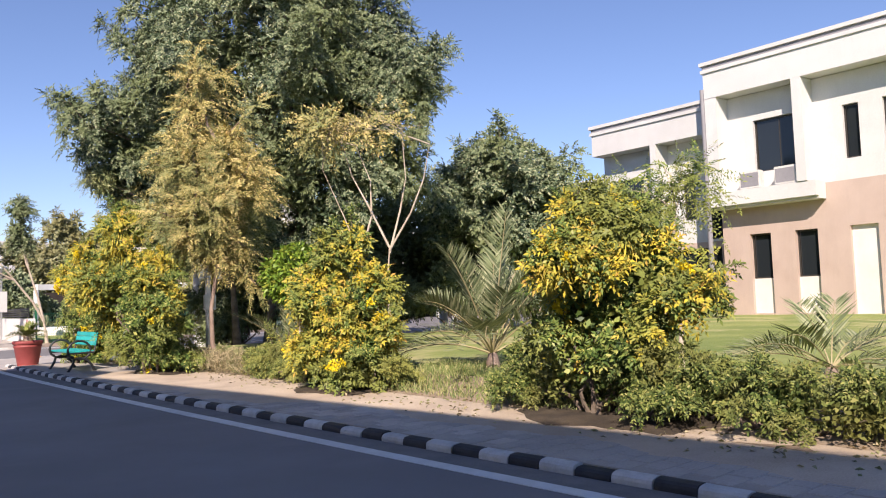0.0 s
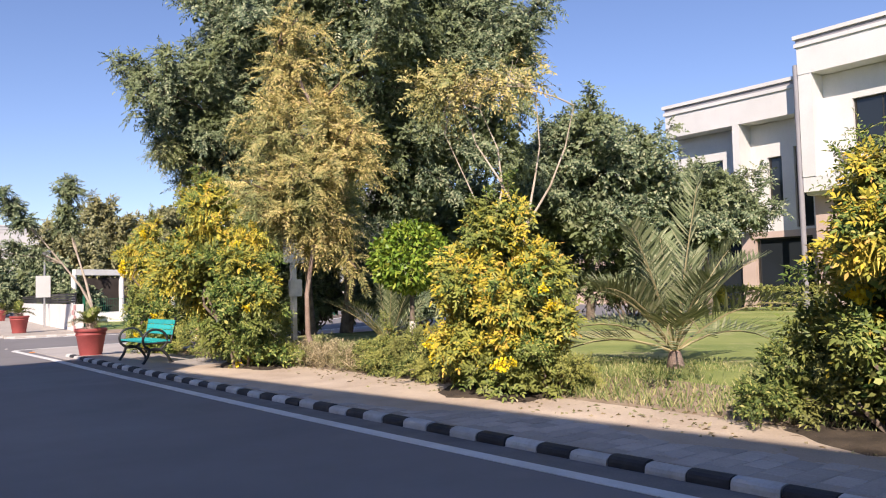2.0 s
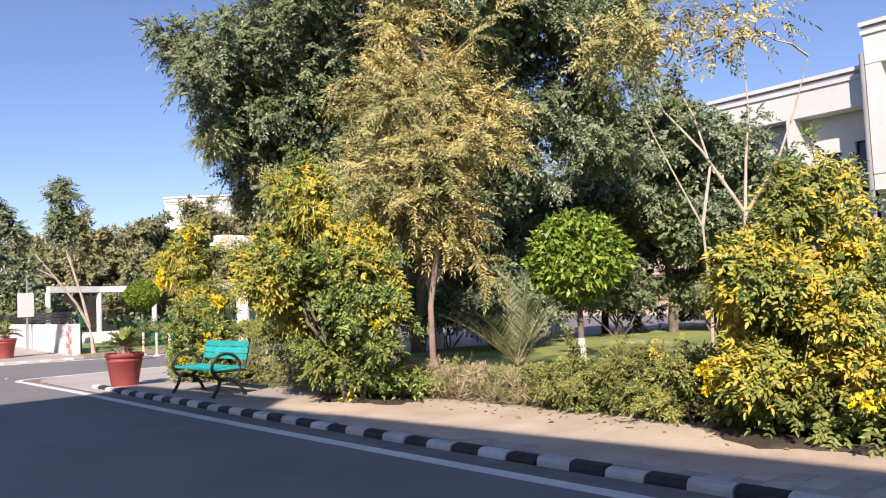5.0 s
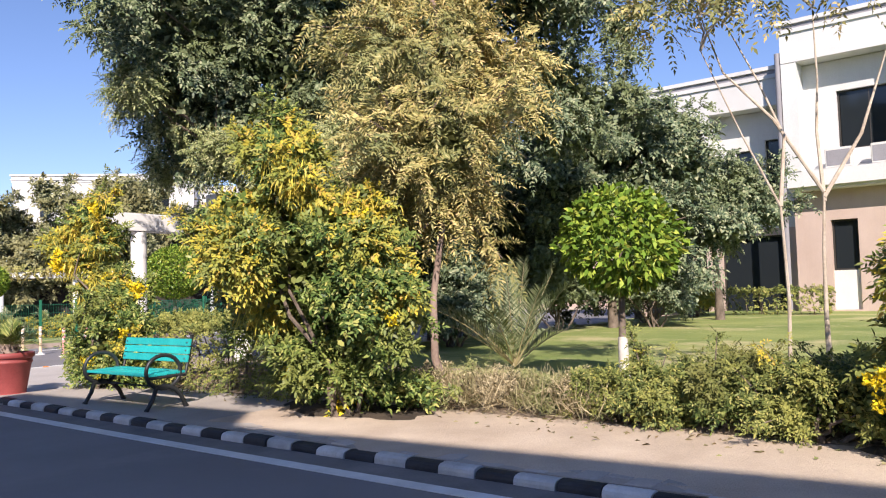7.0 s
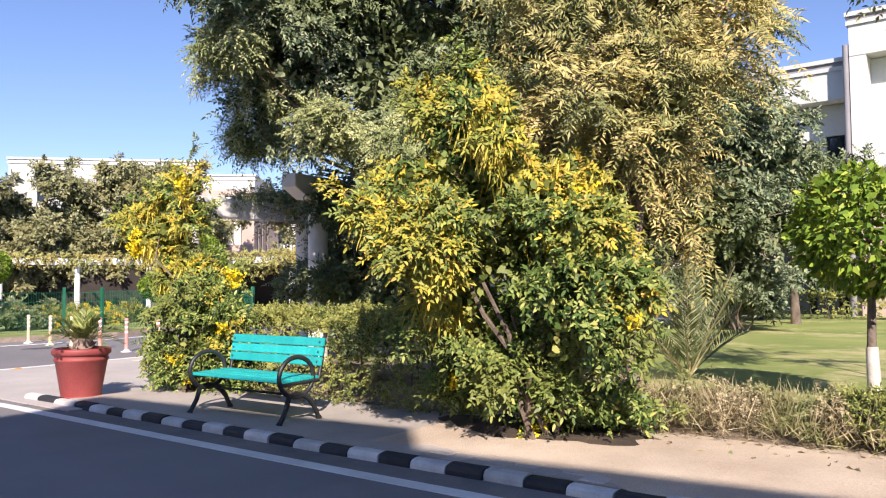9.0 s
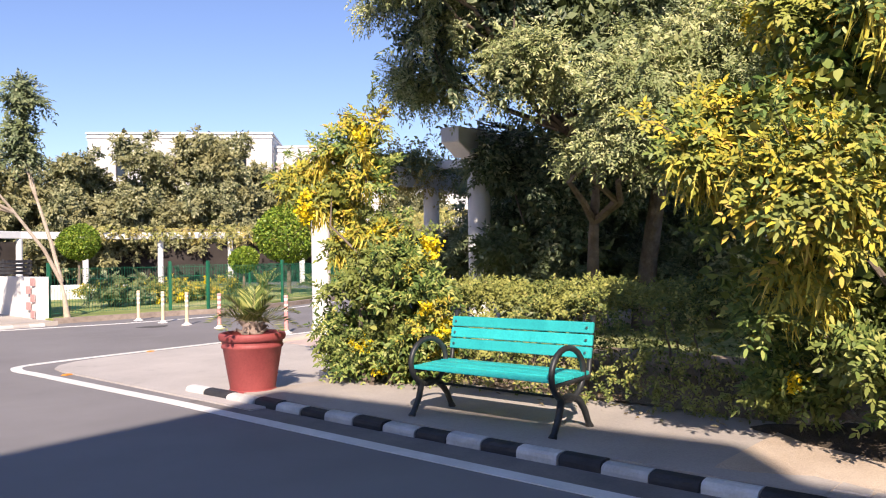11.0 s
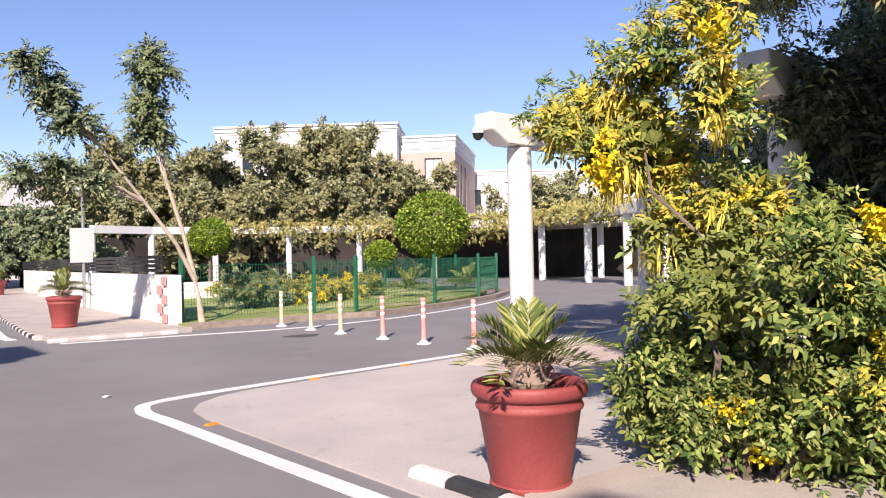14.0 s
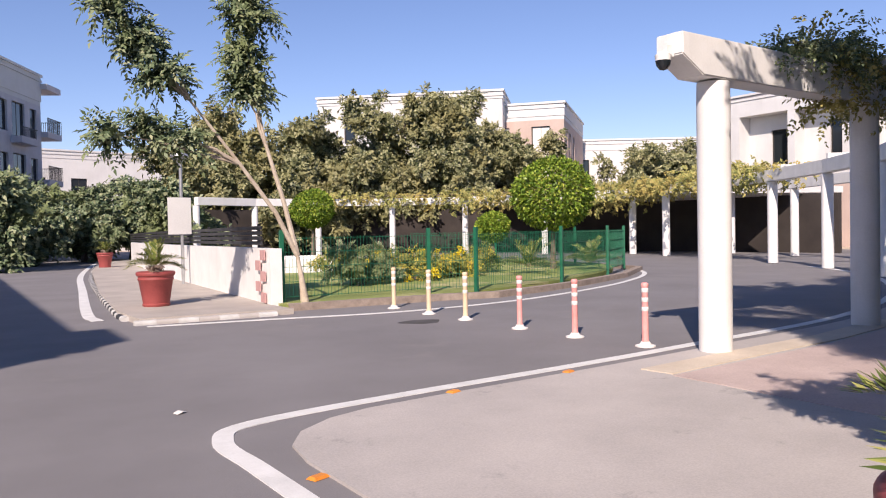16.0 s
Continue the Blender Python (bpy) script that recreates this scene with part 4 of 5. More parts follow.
        t = np.linspace(0.0, 1.0, 9)
        pts = a + np.outer(t * (q[3] + L), d) - np.outer(0.22 * L * t * t, [0, 0, 1])
        s2 = part("shoot", Shape().tube(pts[::2].tolist(), [0.008, 0.007, 0.006, 0.004, 0.002], 4), BARK, ob)
        R = np.repeat(pts[3:], 2, 0)
        part("shoot_leaves", leaf_mesh("shoot_leaves", *sprays(rng, R, unit(d + rng.normal(scale=0.7, size=R.shape)), s * 0.8, pairs, l * 0.9, w, droop, 0.3), leaf if i % 3 else LEAF_YEL), leaf, s2)
    hs = [q for q in heads if q[2] > yz + rng.normal(scale=0.3)]
    hs = hs[::3] + hs[1::3] if len(hs) > 3 else heads[:3]
    if yellow:
        P, u = crown_points(rng, hs, yellow * 2, (0.8, 1.12), 0.15)
        k = rng.permutation(len(P))[: max(1, yellow // 6)]
        part("yellow_foliage", leaf_mesh("yellow_foliage", *sprays(rng, *tufts(rng, P[k], u[k], 6, tr), s, pairs, l, w, droop, 0.35), LEAF_YEL, full=flowers > 15), LEAF_YEL, ob, "yellowing leaves")
    if flowers:
        P, u = crown_points(rng, heads, flowers * 2, (1.05, 1.25), 0.1)
        k = u @ np.array([-0.7, -0.65, 0.3]) > -0.1
        P, u = P[k], u[k]
        for q, d in list(zip(P, u))[: flowers // 3]:
            for j in range(int(rng.integers(1, 6))):
                o = part("flower", FLOWER_MESH, None, ob)
                o.location, o.rotation_euler = q + d * 0.12 + rng.normal(scale=0.06, size=3), (rng.uniform(-0.8, 0.8), rng.uniform(-0.8, 0.8), rng.uniform(0, 6.28))
                o.scale = (rng.uniform(1.2, 2.0),) * 3
    if pods:
        k = max(2, len(hs) // 3)
        P, u = crown_points(rng, hs[:k], pods * 3, (0.85, 1.15), 0.1)
        P2, u2 = crown_points(rng, hs, pods, (0.95, 1.15), 0.1)
        for q in np.concatenate([P[: pods * 3 // 4], P2[: pods // 4]]):
            o = part("seed_pod", POD_MESH, None, ob)
            o.location, o.rotation_euler, o.scale = q, (0, 0, rng.uniform(0, 6.28)), (1.2, 1.2, rng.uniform(0.45, 0.95))
    return ob


def on(x, y, dz=0.0):
    return (x, y, gz(x, y) + dz)


shrub("flowering_shrub", "tall yellow and green flowering shrub on the verge", on(6.3, 5.15), [(0, 0, 1.3, 0.72, 1), (0.25, 0.4, 1.6, 0.5, 1), (0.1, -0.6, 1.25, 0.52, 1), (0.2, -0.35, 1.85, 0.42, 1), (0.1, 0.55, 0.95, 0.5, 1), (0.05, -0.5, 0.65, 0.5, 1), (0.0, 0.2, 0.6, 0.55, 0.9), (0.1, 0.1, 2.05, 0.34, 1)], 2600, yellow=1900, yz=0.9, flowers=12, pods=70, seed=3, shoots=22, foot=0.12)
shrub("low_shrub", "low dark shrub under the tall yellow shrub", on(6.4, 5.3), [(0, -0.35, 0.35, 0.6, 0.8), (0, 0.35, 0.35, 0.6, 0.8), (-0.1, -1.0, 0.3, 0.5, 0.8), (-0.05, 0.95, 0.25, 0.45, 0.8)], 2300, LEAF_LOW, seed=4, s=0.1, l=0.05)
shrub("low_shrub", "low green shrub at the pavement edge", on(6.45, 3.35), [(0, 0, 0.2, 0.55, 0.6), (0.2, 0.6, 0.2, 0.5, 0.6), (-0.1, -0.7, 0.2, 0.5, 0.6)], 1500, LEAF_LOW, seed=5, s=0.1, l=0.05)
shrub("low_shrub", "low green shrub at the pavement edge", on(6.5, 2.0), [(0, 0, 0.2, 0.6, 0.6), (0.2, -0.8, 0.2, 0.6, 0.6)], 1500, LEAF_LOW, seed=6, s=0.1, l=0.05)
shrub("flowering_shrub", "yellow flowering shrub with green base on the verge", on(6.0, 9.75), [(0, 0, 1.15, 0.55, 1), (0.15, -0.4, 1.35, 0.42, 1), (-0.05, 0.25, 1.45, 0.38, 1), (0, 0, 0.5, 0.6, 0.7), (0.1, -0.5, 0.7, 0.45, 1), (0.1, 0.4, 0.7, 0.4, 1), (0.1, -0.1, 1.95, 0.32, 1.1), (0.0, -0.45, 0.25, 0.4, 0.75), (-0.05, 0.2, 0.25, 0.4, 0.75), (0.1, 0.6, 0.25, 0.36, 0.75)], 2300, yellow=2700, yz=0.6, flowers=24, pods=60, seed=8, shoots=22, foot=0.12)
shrub("low_shrub", "low bright green shrub beside the yellow shrub", on(6.35, 9.15), [(0, 0, 0.3, 0.6, 0.9), (0.1, 0.5, 0.25, 0.45, 0.8)], 1100, LEAF_HEDGE, seed=9, s=0.1, l=0.045)
shrub("flowering_shrub", "tall yellow flowering shrub with hanging pods", on(5.28, 15.55), [(-0.28, 0.34, 1.6, 0.9, 1), (-0.38, 0.44, 2.5, 0.6, 1), (-0.63, 0.84, 2.1, 0.6, 1), (-0.18, -0.26, 1.9, 0.6, 1), (-0.2, 1.06, 1.15, 0.6, 1), (-0.1, -0.47, 1.05, 0.6, 1), (0.15, 0.2, 0.55, 0.65, 0.6), (-0.28, 0.69, 3.0, 0.38, 1.1), (-0.18, -0.56, 1.5, 0.4, 1), (-0.48, 1.24, 2.0, 0.4, 1), (0.3, 0.3, 0.3, 0.4, 0.8), (0.3, 0.9, 0.3, 0.4, 0.8), (0.35, -0.4, 0.3, 0.4, 0.8), (-0.1, 0.4, 0.75, 0.5, 0.9)], 4700, yellow=2800, yz=1.4, flowers=48, pods=230, seed=11, shoots=22, foot=0.12)
shrub("flowering_shrub", "yellow flowering shrub beside the red pot", on(5.36, 20.9), [(0, 0, 1.05, 0.55, 1), (0.2, 0.45, 1.6, 0.32, 1), (0.1, -0.25, 0.6, 0.55, 0.8), (0.2, 0.45, 0.65, 0.5, 0.9), (0.1, 0.75, 2.1, 0.34, 1), (0.4, 0.1, 1.4, 0.33, 1), (0.1, -0.45, 1.1, 0.38, 1), (0.2, 0.25, 2.35, 0.32, 1), (0.15, 0.75, 2.6, 0.3, 1), (0.15, 1.2, 2.25, 0.36, 0.9), (0.3, 0.95, 1.9, 0.26, 1), (0.3, -0.5, 0.6, 0.4, 1), (0.2, 0.3, 2.8, 0.2, 1.2), (0.1, 0.15, 0.28, 0.38, 0.75), (0.15, -0.4, 0.28, 0.36, 0.75), (0.15, 0.65, 0.28, 0.38, 0.75)], 2300, yellow=850, yz=1.5, flowers=56, pods=50, seed=13, shoots=34, foot=0.12)

# Darker leaf colour stands in for the taller shrub's shadow here.
shrub("low_shrub", "low shrub behind the red pot, darker leaves for shade", (5.75, 21.45, 0.05), [(0, 0, 0.35, 0.45, 0.9), (-0.2, -0.35, 0.4, 0.45, 0.9), (0.35, 0.3, 0.35, 0.5, 0.8)], 1500, LEAF_LOW, seed=14, s=0.12, l=0.06)


# Litter soil, its colour also darkened to hold the shrubs' deep shadow.
DARKENED_LITTER = surface("leaf litter soil darkened for shade", (0.035, 0.026, 0.018), (0.1, 0.075, 0.05), 3.0, 40, 0.95, 0.8, 0.03)
for cx, cy, rx, ry in [(6.35, 5.1, 0.72, 1.3), (6.05, 9.8, 0.62, 0.95), (5.62, 15.75, 0.52, 1.15)]:
    rim = [(cx + rx * math.cos(a) * (1 + 0.16 * math.sin(5 * a + cx) + 0.07 * math.sin(13 * a)), cy + ry * math.sin(a) * (1 + 0.1 * math.sin(7 * a + cy))) for a in (6.283 * i / 40 for i in range(40))]
    bed = Shape().add([(x, y, 0.06) for x, y in rim] + [(cx + (x - cx) * 0.85, cy + (y - cy) * 0.85, max(gz(x, y), 0.1) + 0.015) for x, y in rim] + [(cx, cy, max(gz(cx, cy), 0.1) + 0.04)], [(i, (i + 1) % 40, 40 + (i + 1) % 40, 40 + i) for i in range(40)] + [(40 + i, 40 + (i + 1) % 40, 80) for i in range(40)])
    setting("planting_bed", bed, DARKENED_LITTER, "litter strewn soil darkened for the shadow under a shrub", "soil bed", True)


def hedge(label, x0, x1, y0, y1, h, n, seed, leaf=LEAF_HEDGE, z=None, l=0.045):
    cx, cy = (x0 + x1) / 2, (y0 + y1) / 2
    ob = thing("hedge", label, "hedge", (cx, cy, gz(cx, cy) if z is None else z))
    rng = np.random.default_rng(seed)
    hx, hy = (x1 - x0) / 2, (y1 - y0) / 2
    P = np.stack([rng.uniform(-hx, hx, n), rng.uniform(-hy, hy, n), rng.uniform(0.02, h, n)], 1)
    f = rng.integers(0, 6, n)
    P[f <= 2, 2] = h
    P[f == 3, 0] = -hx
    P[f == 4, 0] = hx
    P[f == 5, 1] = np.where(rng.uniform(size=(f == 5).sum()) < 0.5, -hy, hy)
    P += 0.08 * np.sin(P[:, [1, 0, 1]] * 4.3 + P[:, [2, 2, 0]] * 5) + rng.normal(scale=0.035, size=P.shape)
    P[:, 2] = np.maximum(P[:, 2], 0.02)
    u = unit(P / np.array([hx, hy, h]) ** 2 - np.array([0, 0, 0.2]) + rng.normal(scale=0.3, size=P.shape))
    u[f <= 2] = unit(np.array([0, 0, 1.0]) + rng.normal(scale=0.35, size=(int((f <= 2).sum()), 3)))
    part("foliage", leaf_mesh("foliage", *sprays(rng, P, u, 0.1, 3, l, 0.55, 0.0), leaf), leaf, ob)
    for i in range(int(hy * 6) + 3):
        x, y = rng.uniform(-hx * 0.7, hx * 0.7), rng.uniform(-hy, hy)
        part("stem", Shape().tube([(x, y, -0.04), (x + 0.05, y + 0.05, h * 0.5), (x - 0.04, y + 0.1, h * 0.9)], [0.015, 0.012, 0.006], 5), BARK, ob)
    return ob


hedge("clipped green hedge behind the bench", 5.75, 6.75, 16.9, 20.7, 0.92, 5200, 21)
for x, y, k, sd, lf in [(6.35, 12.75, 0.8, 201, LEAF_HEDGE), (6.5, 11.85, 1.0, 202, LEAF_LOW), (6.3, 11.05, 1.0, 203, LEAF_HEDGE), (6.75, 10.55, 1.1, 204, LEAF_LOW)]:
    shrub("low_shrub", "loose low green shrub along the pavement edge", on(x, y), [(0, 0, 0.28 * k, 0.42 * k, 0.85), (0.1, 0.42, 0.2 * k, 0.36 * k, 0.8), (-0.1, -0.4, 0.24 * k, 0.38 * k, 0.8), (0.15, -0.1, 0.5 * k, 0.25 * k, 0.8)], 1300, lf, seed=sd, s=0.11, l=0.05, shoots=8, group="low shrubs along the pavement")
hedge("clipped low hedge in front of the building", 25.8, 26.6, 15.5, 23.5, 0.75, 1500, 23, l=0.09)

dry = shrub("dry_shrub", "low straw coloured dry shrub on the verge", on(6.45, 14.1), [(0, -0.9, 0.15, 0.42, 0.7), (0, -0.3, 0.2, 0.45, 0.75), (-0.05, 0.35, 0.2, 0.45, 0.7), (0, 0.95, 0.15, 0.42, 0.7)], 1100, LEAF_DRY, seed=78, s=0.09, l=0.04, tr=0.1)
shrub("garden_shrub", "rounded yellow leaved shrub before the building", on(24.6, 19.2), [(0, 0, 0.6, 0.6, 1), (0.1, 0.3, 0.9, 0.4, 1)], 700, LEAF_BUSH, yellow=700, yz=0.2, seed=79, s=0.15, l=0.1)
rng0 = np.random.default_rng(77)
P = np.stack([rng0.normal(scale=0.24, size=5200), rng0.uniform(-1.3, 1.3, 5200), rng0.uniform(0.0, 0.22, 5200)], 1)
D = unit(rng0.normal(scale=0.7, size=P.shape) + np.array([0, 0, 0.8]))
part("straw", leaf_mesh("straw", P, D, rng0.normal(size=P.shape), rng0.uniform(0.1, 0.32, len(P)), 0.008, LEAF_DRY, 0.2), LEAF_DRY, dry)

tree("pinnate_tree", "slender tree with yellowing tan feathery leaves", on(6.5, 15.1), [(0, 0, -0.05), (-0.1, 0.1, 0.5), (-0.12, 0.08, 1.2), (-0.02, 0.0, 2.0), (0.05, 0.1, 3.2), (0, 0, 4.6)],
     [(0, 0.2, 2.75, 0.6, 0.75), (-0.4, -0.2, 2.9, 0.45, 0.9), (0.4, 0.5, 3.0, 0.5, 0.9), (0.25, -0.4, 3.5, 0.42, 1.1), (-0.25, 0.5, 3.8, 0.46, 1.1), (0.2, -0.35, 4.1, 0.34, 1.2), (-0.2, 0.5, 4.6, 0.38, 1.2), (-0.25, 0.5, 5.3, 0.3, 1.3), (-0.25, 0.55, 5.9, 0.22, 1.4), (0.2, -0.3, 4.6, 0.24, 1.3), (0.1, 0.0, 2.25, 0.36, 0.9), (-0.1, 0.8, 2.7, 0.36, 0.9)],
     1900, LEAF_TAN, BARK_PINK, 0.055, 31, 0.42, 12, 0.105, 0.22, 0.35, tuft=7, tr=0.12, core=0.3, fingers=60, reach=0.2)
tree("flowering_tree", "thin twin-trunked tree with bare branches and golden top leaves", on(8.05, 11.35), [(0, 0, -0.05), (0.04, 0.02, 0.7), (0.0, 0.0, 1.4), (0.05, -0.02, 2.0)],
     [(-0.75, 0.85, 4.2, 0.5, 0.3), (-0.15, 1.0, 4.35, 0.5, 0.3), (-0.45, 0.05, 4.2, 0.5, 0.3), (0.15, 0.35, 4.45, 0.5, 0.3), (-0.85, 0.45, 4.05, 0.4, 0.3), (0.45, 0.05, 4.25, 0.45, 0.3), (-0.55, 1.5, 4.2, 0.5, 0.3), (-0.65, -0.45, 4.0, 0.35, 0.3)], 300, LEAF_TAN, BARK_PALE, 0.03, 33, 0.34, 7, 0.09, 0.4, 0.25, twigs=8, tuft=5, tr=0.16, core=0,
     boughs=[[(-0.35, 0.3, -0.05), (-0.3, 0.28, 0.9), (-0.36, 0.3, 1.85), (-0.5, 0.6, 2.6), (-0.75, 0.9, 3.5)], [(-0.36, 0.3, 1.85), (-0.1, 0.3, 2.6), (0.1, 0.6, 3.3), (0.0, 0.9, 4.0)], [(0.05, -0.02, 1.95), (0.3, -0.35, 2.6), (0.5, -0.5, 3.2), (0.5, -0.7, 3.8)], [(0.05, -0.02, 1.9), (0.4, 0.1, 2.7), (0.55, 0.1, 3.3), (0.5, 0.1, 4.1)], [(0.05, -0.02, 2.0), (-0.1, 0.4, 2.8), (-0.1, 0.9, 3.4), (-0.2, 1.1, 4.1)]])
tree("clipped_tree", "small round clipped tree with glossy green leaves", on(7.3, 13.25), [(0, 0, -0.05), (0.02, 0.02, 0.55), (0, 0, 1.2), (0, 0, 1.7)],
     [(0, 0, 1.6, 0.66, 0.85), (0.1, 0.1, 1.8, 0.52, 0.8), (-0.15, -0.1, 1.45, 0.55, 0.7)], 4200, LEAF_TOPI, BARK, 0.052, 37, l=0.1, w=0.5, droop=0.5, simple=True, shell=(0.75, 1.03), ragged=0.08, limewash=0.5)
tree("feathery_tree", "slender tree with feathery pale green leaves", on(8.8, 5.9), [(0, 0, -0.05), (0.05, 0, 0.8), (0, 0.05, 1.5), (0.05, 0, 2.1)],
     [(0, 0, 2.3, 0.4, 0.4), (-0.25, 0.3, 2.4, 0.3, 0.4), (0.2, -0.3, 2.5, 0.3, 0.4), (0.1, 0.1, 2.65, 0.28, 0.4)], 170, LEAF_BUSH, BARK_PALE, 0.035, 39, 0.45, 10, 0.07, 0.35, 0.3, tuft=5, tr=0.16, core=0, twigs=2)
palm = thing("date_palm", "young date palm with grey green fronds", "palm", on(8.0, 8.62))
part("palm_base", Shape().lathe([(0.1, -0.05), (0.11, 0.05), (0.07, 0.2), (0, 0.26)], 12), BARK_PINK, palm, "", True)
frond_plant(palm, (0, 0, 0.2), 21, 2.2, 41, LEAF_PALM, 44, 0.4, 0.03, 0.55, (0.4, 1.4), 0.24)
palm2 = thing("date_palm", "small upright young palm on the lawn", "palm", on(8.2, 15.3))
frond_plant(palm2, (0, 0, 0.05), 14, 1.55, 43, LEAF_PALM, 36, 0.24, 0.02, 0.3, (0.6, 1.4))

palm3 = thing("date_palm", "low young date palm behind the pavement shrubs", "palm", on(8.6, 3.9))
part("palm_base", Shape().lathe([(0.08, -0.05), (0.09, 0.05), (0.05, 0.16), (0, 0.2)], 12), BARK_PINK, palm3, "", True)
frond_plant(palm3, (0, 0, 0.15), 14, 1.35, 45, LEAF_PALM, 34, 0.3, 0.024, 0.55, (0.2, 1.0), 0.2)

tree("big_tree", "large spreading tree with dense dark green leaves", (10.2, 20.3, 0.15), [(0, 0, -0.1), (0.1, -0.1, 1.2), (0, -0.4, 2.6), (-0.2, -0.5, 4.2), (-0.3, -0.8, 6.0)],
     [(-4.1, 0.5, 5.7, 1.35, 0.9), (-3.1, 0.6, 8.2, 0.75, 1.2), (-3.4, 0.4, 4.4, 1.0, 0.8), (-1.7, -0.8, 7.2, 2.1, 0.9), (-0.4, -2.8, 7.2, 2.1, 0.9), (2.1, -3.2, 6.7, 1.9, 0.9), (1.9, -3.3, 4.8, 1.4, 0.8), (-0.7, -2.3, 9.3, 2.1, 1),
      (1.3, -1.8, 9.0, 1.9, 0.9), (-0.3, -1.8, 4.9, 2.0, 0.8), (-2.2, 0.3, 9.2, 1.6, 0.9), (3.5, -2.5, 7.6, 1.1, 0.9), (2.6, -2.2, 8.6, 1.2, 0.9), (-1.2, -1.0, 3.5, 1.7, 0.8), (-0.5, -0.5, 10.6, 1.6, 0.9), (2.0, 0.5, 6.5, 2.4, 0.9), (-1.5, 2.2, 6.8, 2.2, 0.9), (-2.6, -0.2, 5.4, 1.6, 0.8), (0.6, -2.2, 3.6, 1.2, 0.8), (-2.5, -0.4, 4.3, 1.0, 0.8), (-3.9, 0.4, 4.9, 0.7, 0.8)],
     16500, LEAF_BIG, BARK, 0.155, 51, 0.31, 7, 0.108, 0.4, 0.25, twigs=2, tuft=12, tr=0.13, core=0.55, shell=(0.7, 1.0), fingers=330, reach=0.25)
# Lower boughs with sunlight painted in by a lighter leaf colour.
tree("drooping_tree", "leafy tree with drooping boughs, leaves lightened for sunlight", (9.4, 20.6, 0.1), [(0, 0, -0.1), (-0.05, 0.0, 0.9), (-0.15, -0.1, 1.8), (-0.5, -0.4, 2.7)],
     [(-2.4, -1.9, 3.0, 0.6, 0.8), (-1.6, -2.4, 3.0, 0.7, 0.8), (-2.5, -0.7, 3.5, 0.65, 0.8), (-2.2, -2.2, 3.4, 0.5, 0.8), (-1.2, -2.7, 3.7, 0.8, 0.8), (-3.6, 0.0, 4.6, 0.5, 0.9), (-2.5, 0.4, 4.2, 0.65, 0.9), (-3.0, 1.0, 4.8, 0.5, 0.9), (-2.1, 1.2, 3.8, 0.55, 0.9), (-2.3, -1.9, 2.55, 0.4, 0.9), (-1.7, -2.3, 2.5, 0.45, 0.9), (-2.0, -1.2, 2.6, 0.4, 0.9)],
     5200, LEAF_DROOP, BARK, 0.12, 53, 0.28, 8, 0.075, 0.33, 0.4, twigs=2, tuft=12, tr=0.1, core=0.25)
for i, (x, y, r, h) in enumerate([(18, 18.8, 2.1, 7.0), (22.5, 17.6, 1.2, 5.0), (19.8, 22.5, 2.5, 6.8), (16.2, 23.5, 2.4, 6.4), (24, 20.9, 1.3, 5.0)]):
    tree("background_tree", "bushy green tree on the lawn before the building", on(x, y), [(0, 0, -0.1), (0.1, 0.05, 1.0), (0, 0.1, 2.2), (0.1, 0, 3.4)],
         [(0, 0, h - r, r, 0.9), (-0.5 * r, 0.5 * r, h - 1.5 * r, 0.7 * r, 0.9), (0.5 * r, -0.6 * r, h - 1.4 * r, 0.7 * r, 0.9), (0.1, 0.2, h - 0.7 * r, 0.6 * r, 1), (-0.3 * r, -0.4 * r, h - 1.9 * r, 0.7 * r, 0.8)], 3000, LEAF_BIG, BARK, 0.12, 60 + i, 0.3, 4, 0.15, 0.48, 0.1, tuft=11, tr=0.17, core=0.6, shell=(0.7, 1.0), fingers=50, reach=0.28, group="trees before the building")

for x, y, hh, sd in [(11.3, 18.8, 1.9, 58), (12.6, 20.2, 2.2, 61), (14.6, 21.2, 2.6, 62), (16.6, 19.6, 2.4, 63), (18.6, 17.9, 2.3, 64), (13.6, 23.3, 2.8, 65), (17.4, 24.2, 2.8, 66), (20.6, 19.0, 2.2, 67), (10.6, 23.2, 2.6, 68)]:
    shrub("understorey_shrub", "dark green shrub in the shade of the big tree", on(x, y), [(0, 0, hh * 0.45, 0.9, 0.8), (-0.5, 0.5, hh * 0.5, 0.7, 0.9), (0.5, -0.5, hh * 0.4, 0.8, 0.8), (0, 0, hh * 0.8, 0.6, 0.8)], 1300, LEAF_BIG, seed=sd, s=0.2, l=0.12, droop=0.2, tr=0.2, group="shrubs under the big tree")
shrub("climber_mass", "dense dark climber over a pergola column", (9.75, 21.7, 0.03), [(0, 0, 0.7, 0.8, 0.9), (-0.3, 0.5, 1.6, 0.7, 1), (0.3, -0.5, 1.5, 0.75, 1), (0.1, 0.1, 2.4, 0.85, 0.9), (-0.2, 0.5, 2.9, 0.6, 0.8), (0.4, -0.8, 2.5, 0.6, 1)], 3000, LEAF_BIG, seed=57, s=0.2, l=0.12, droop=0.4, tr=0.2, category="climber")

# ---------------------------------------------------------------- across the turning: wall, fence, island garden
wall_path = [(7.1, 34.7), (7.45, 39.5), (7.95, 46), (8.75, 53.5), (9.8, 62)]
gw = thing("garden_wall", "low white garden wall with red check tiles", "wall", (0, 0, 0), 0, "", "structure")
part("wall", ribbon(wall_path, 0.22, 0, 1.14), WHITE_COL, gw)
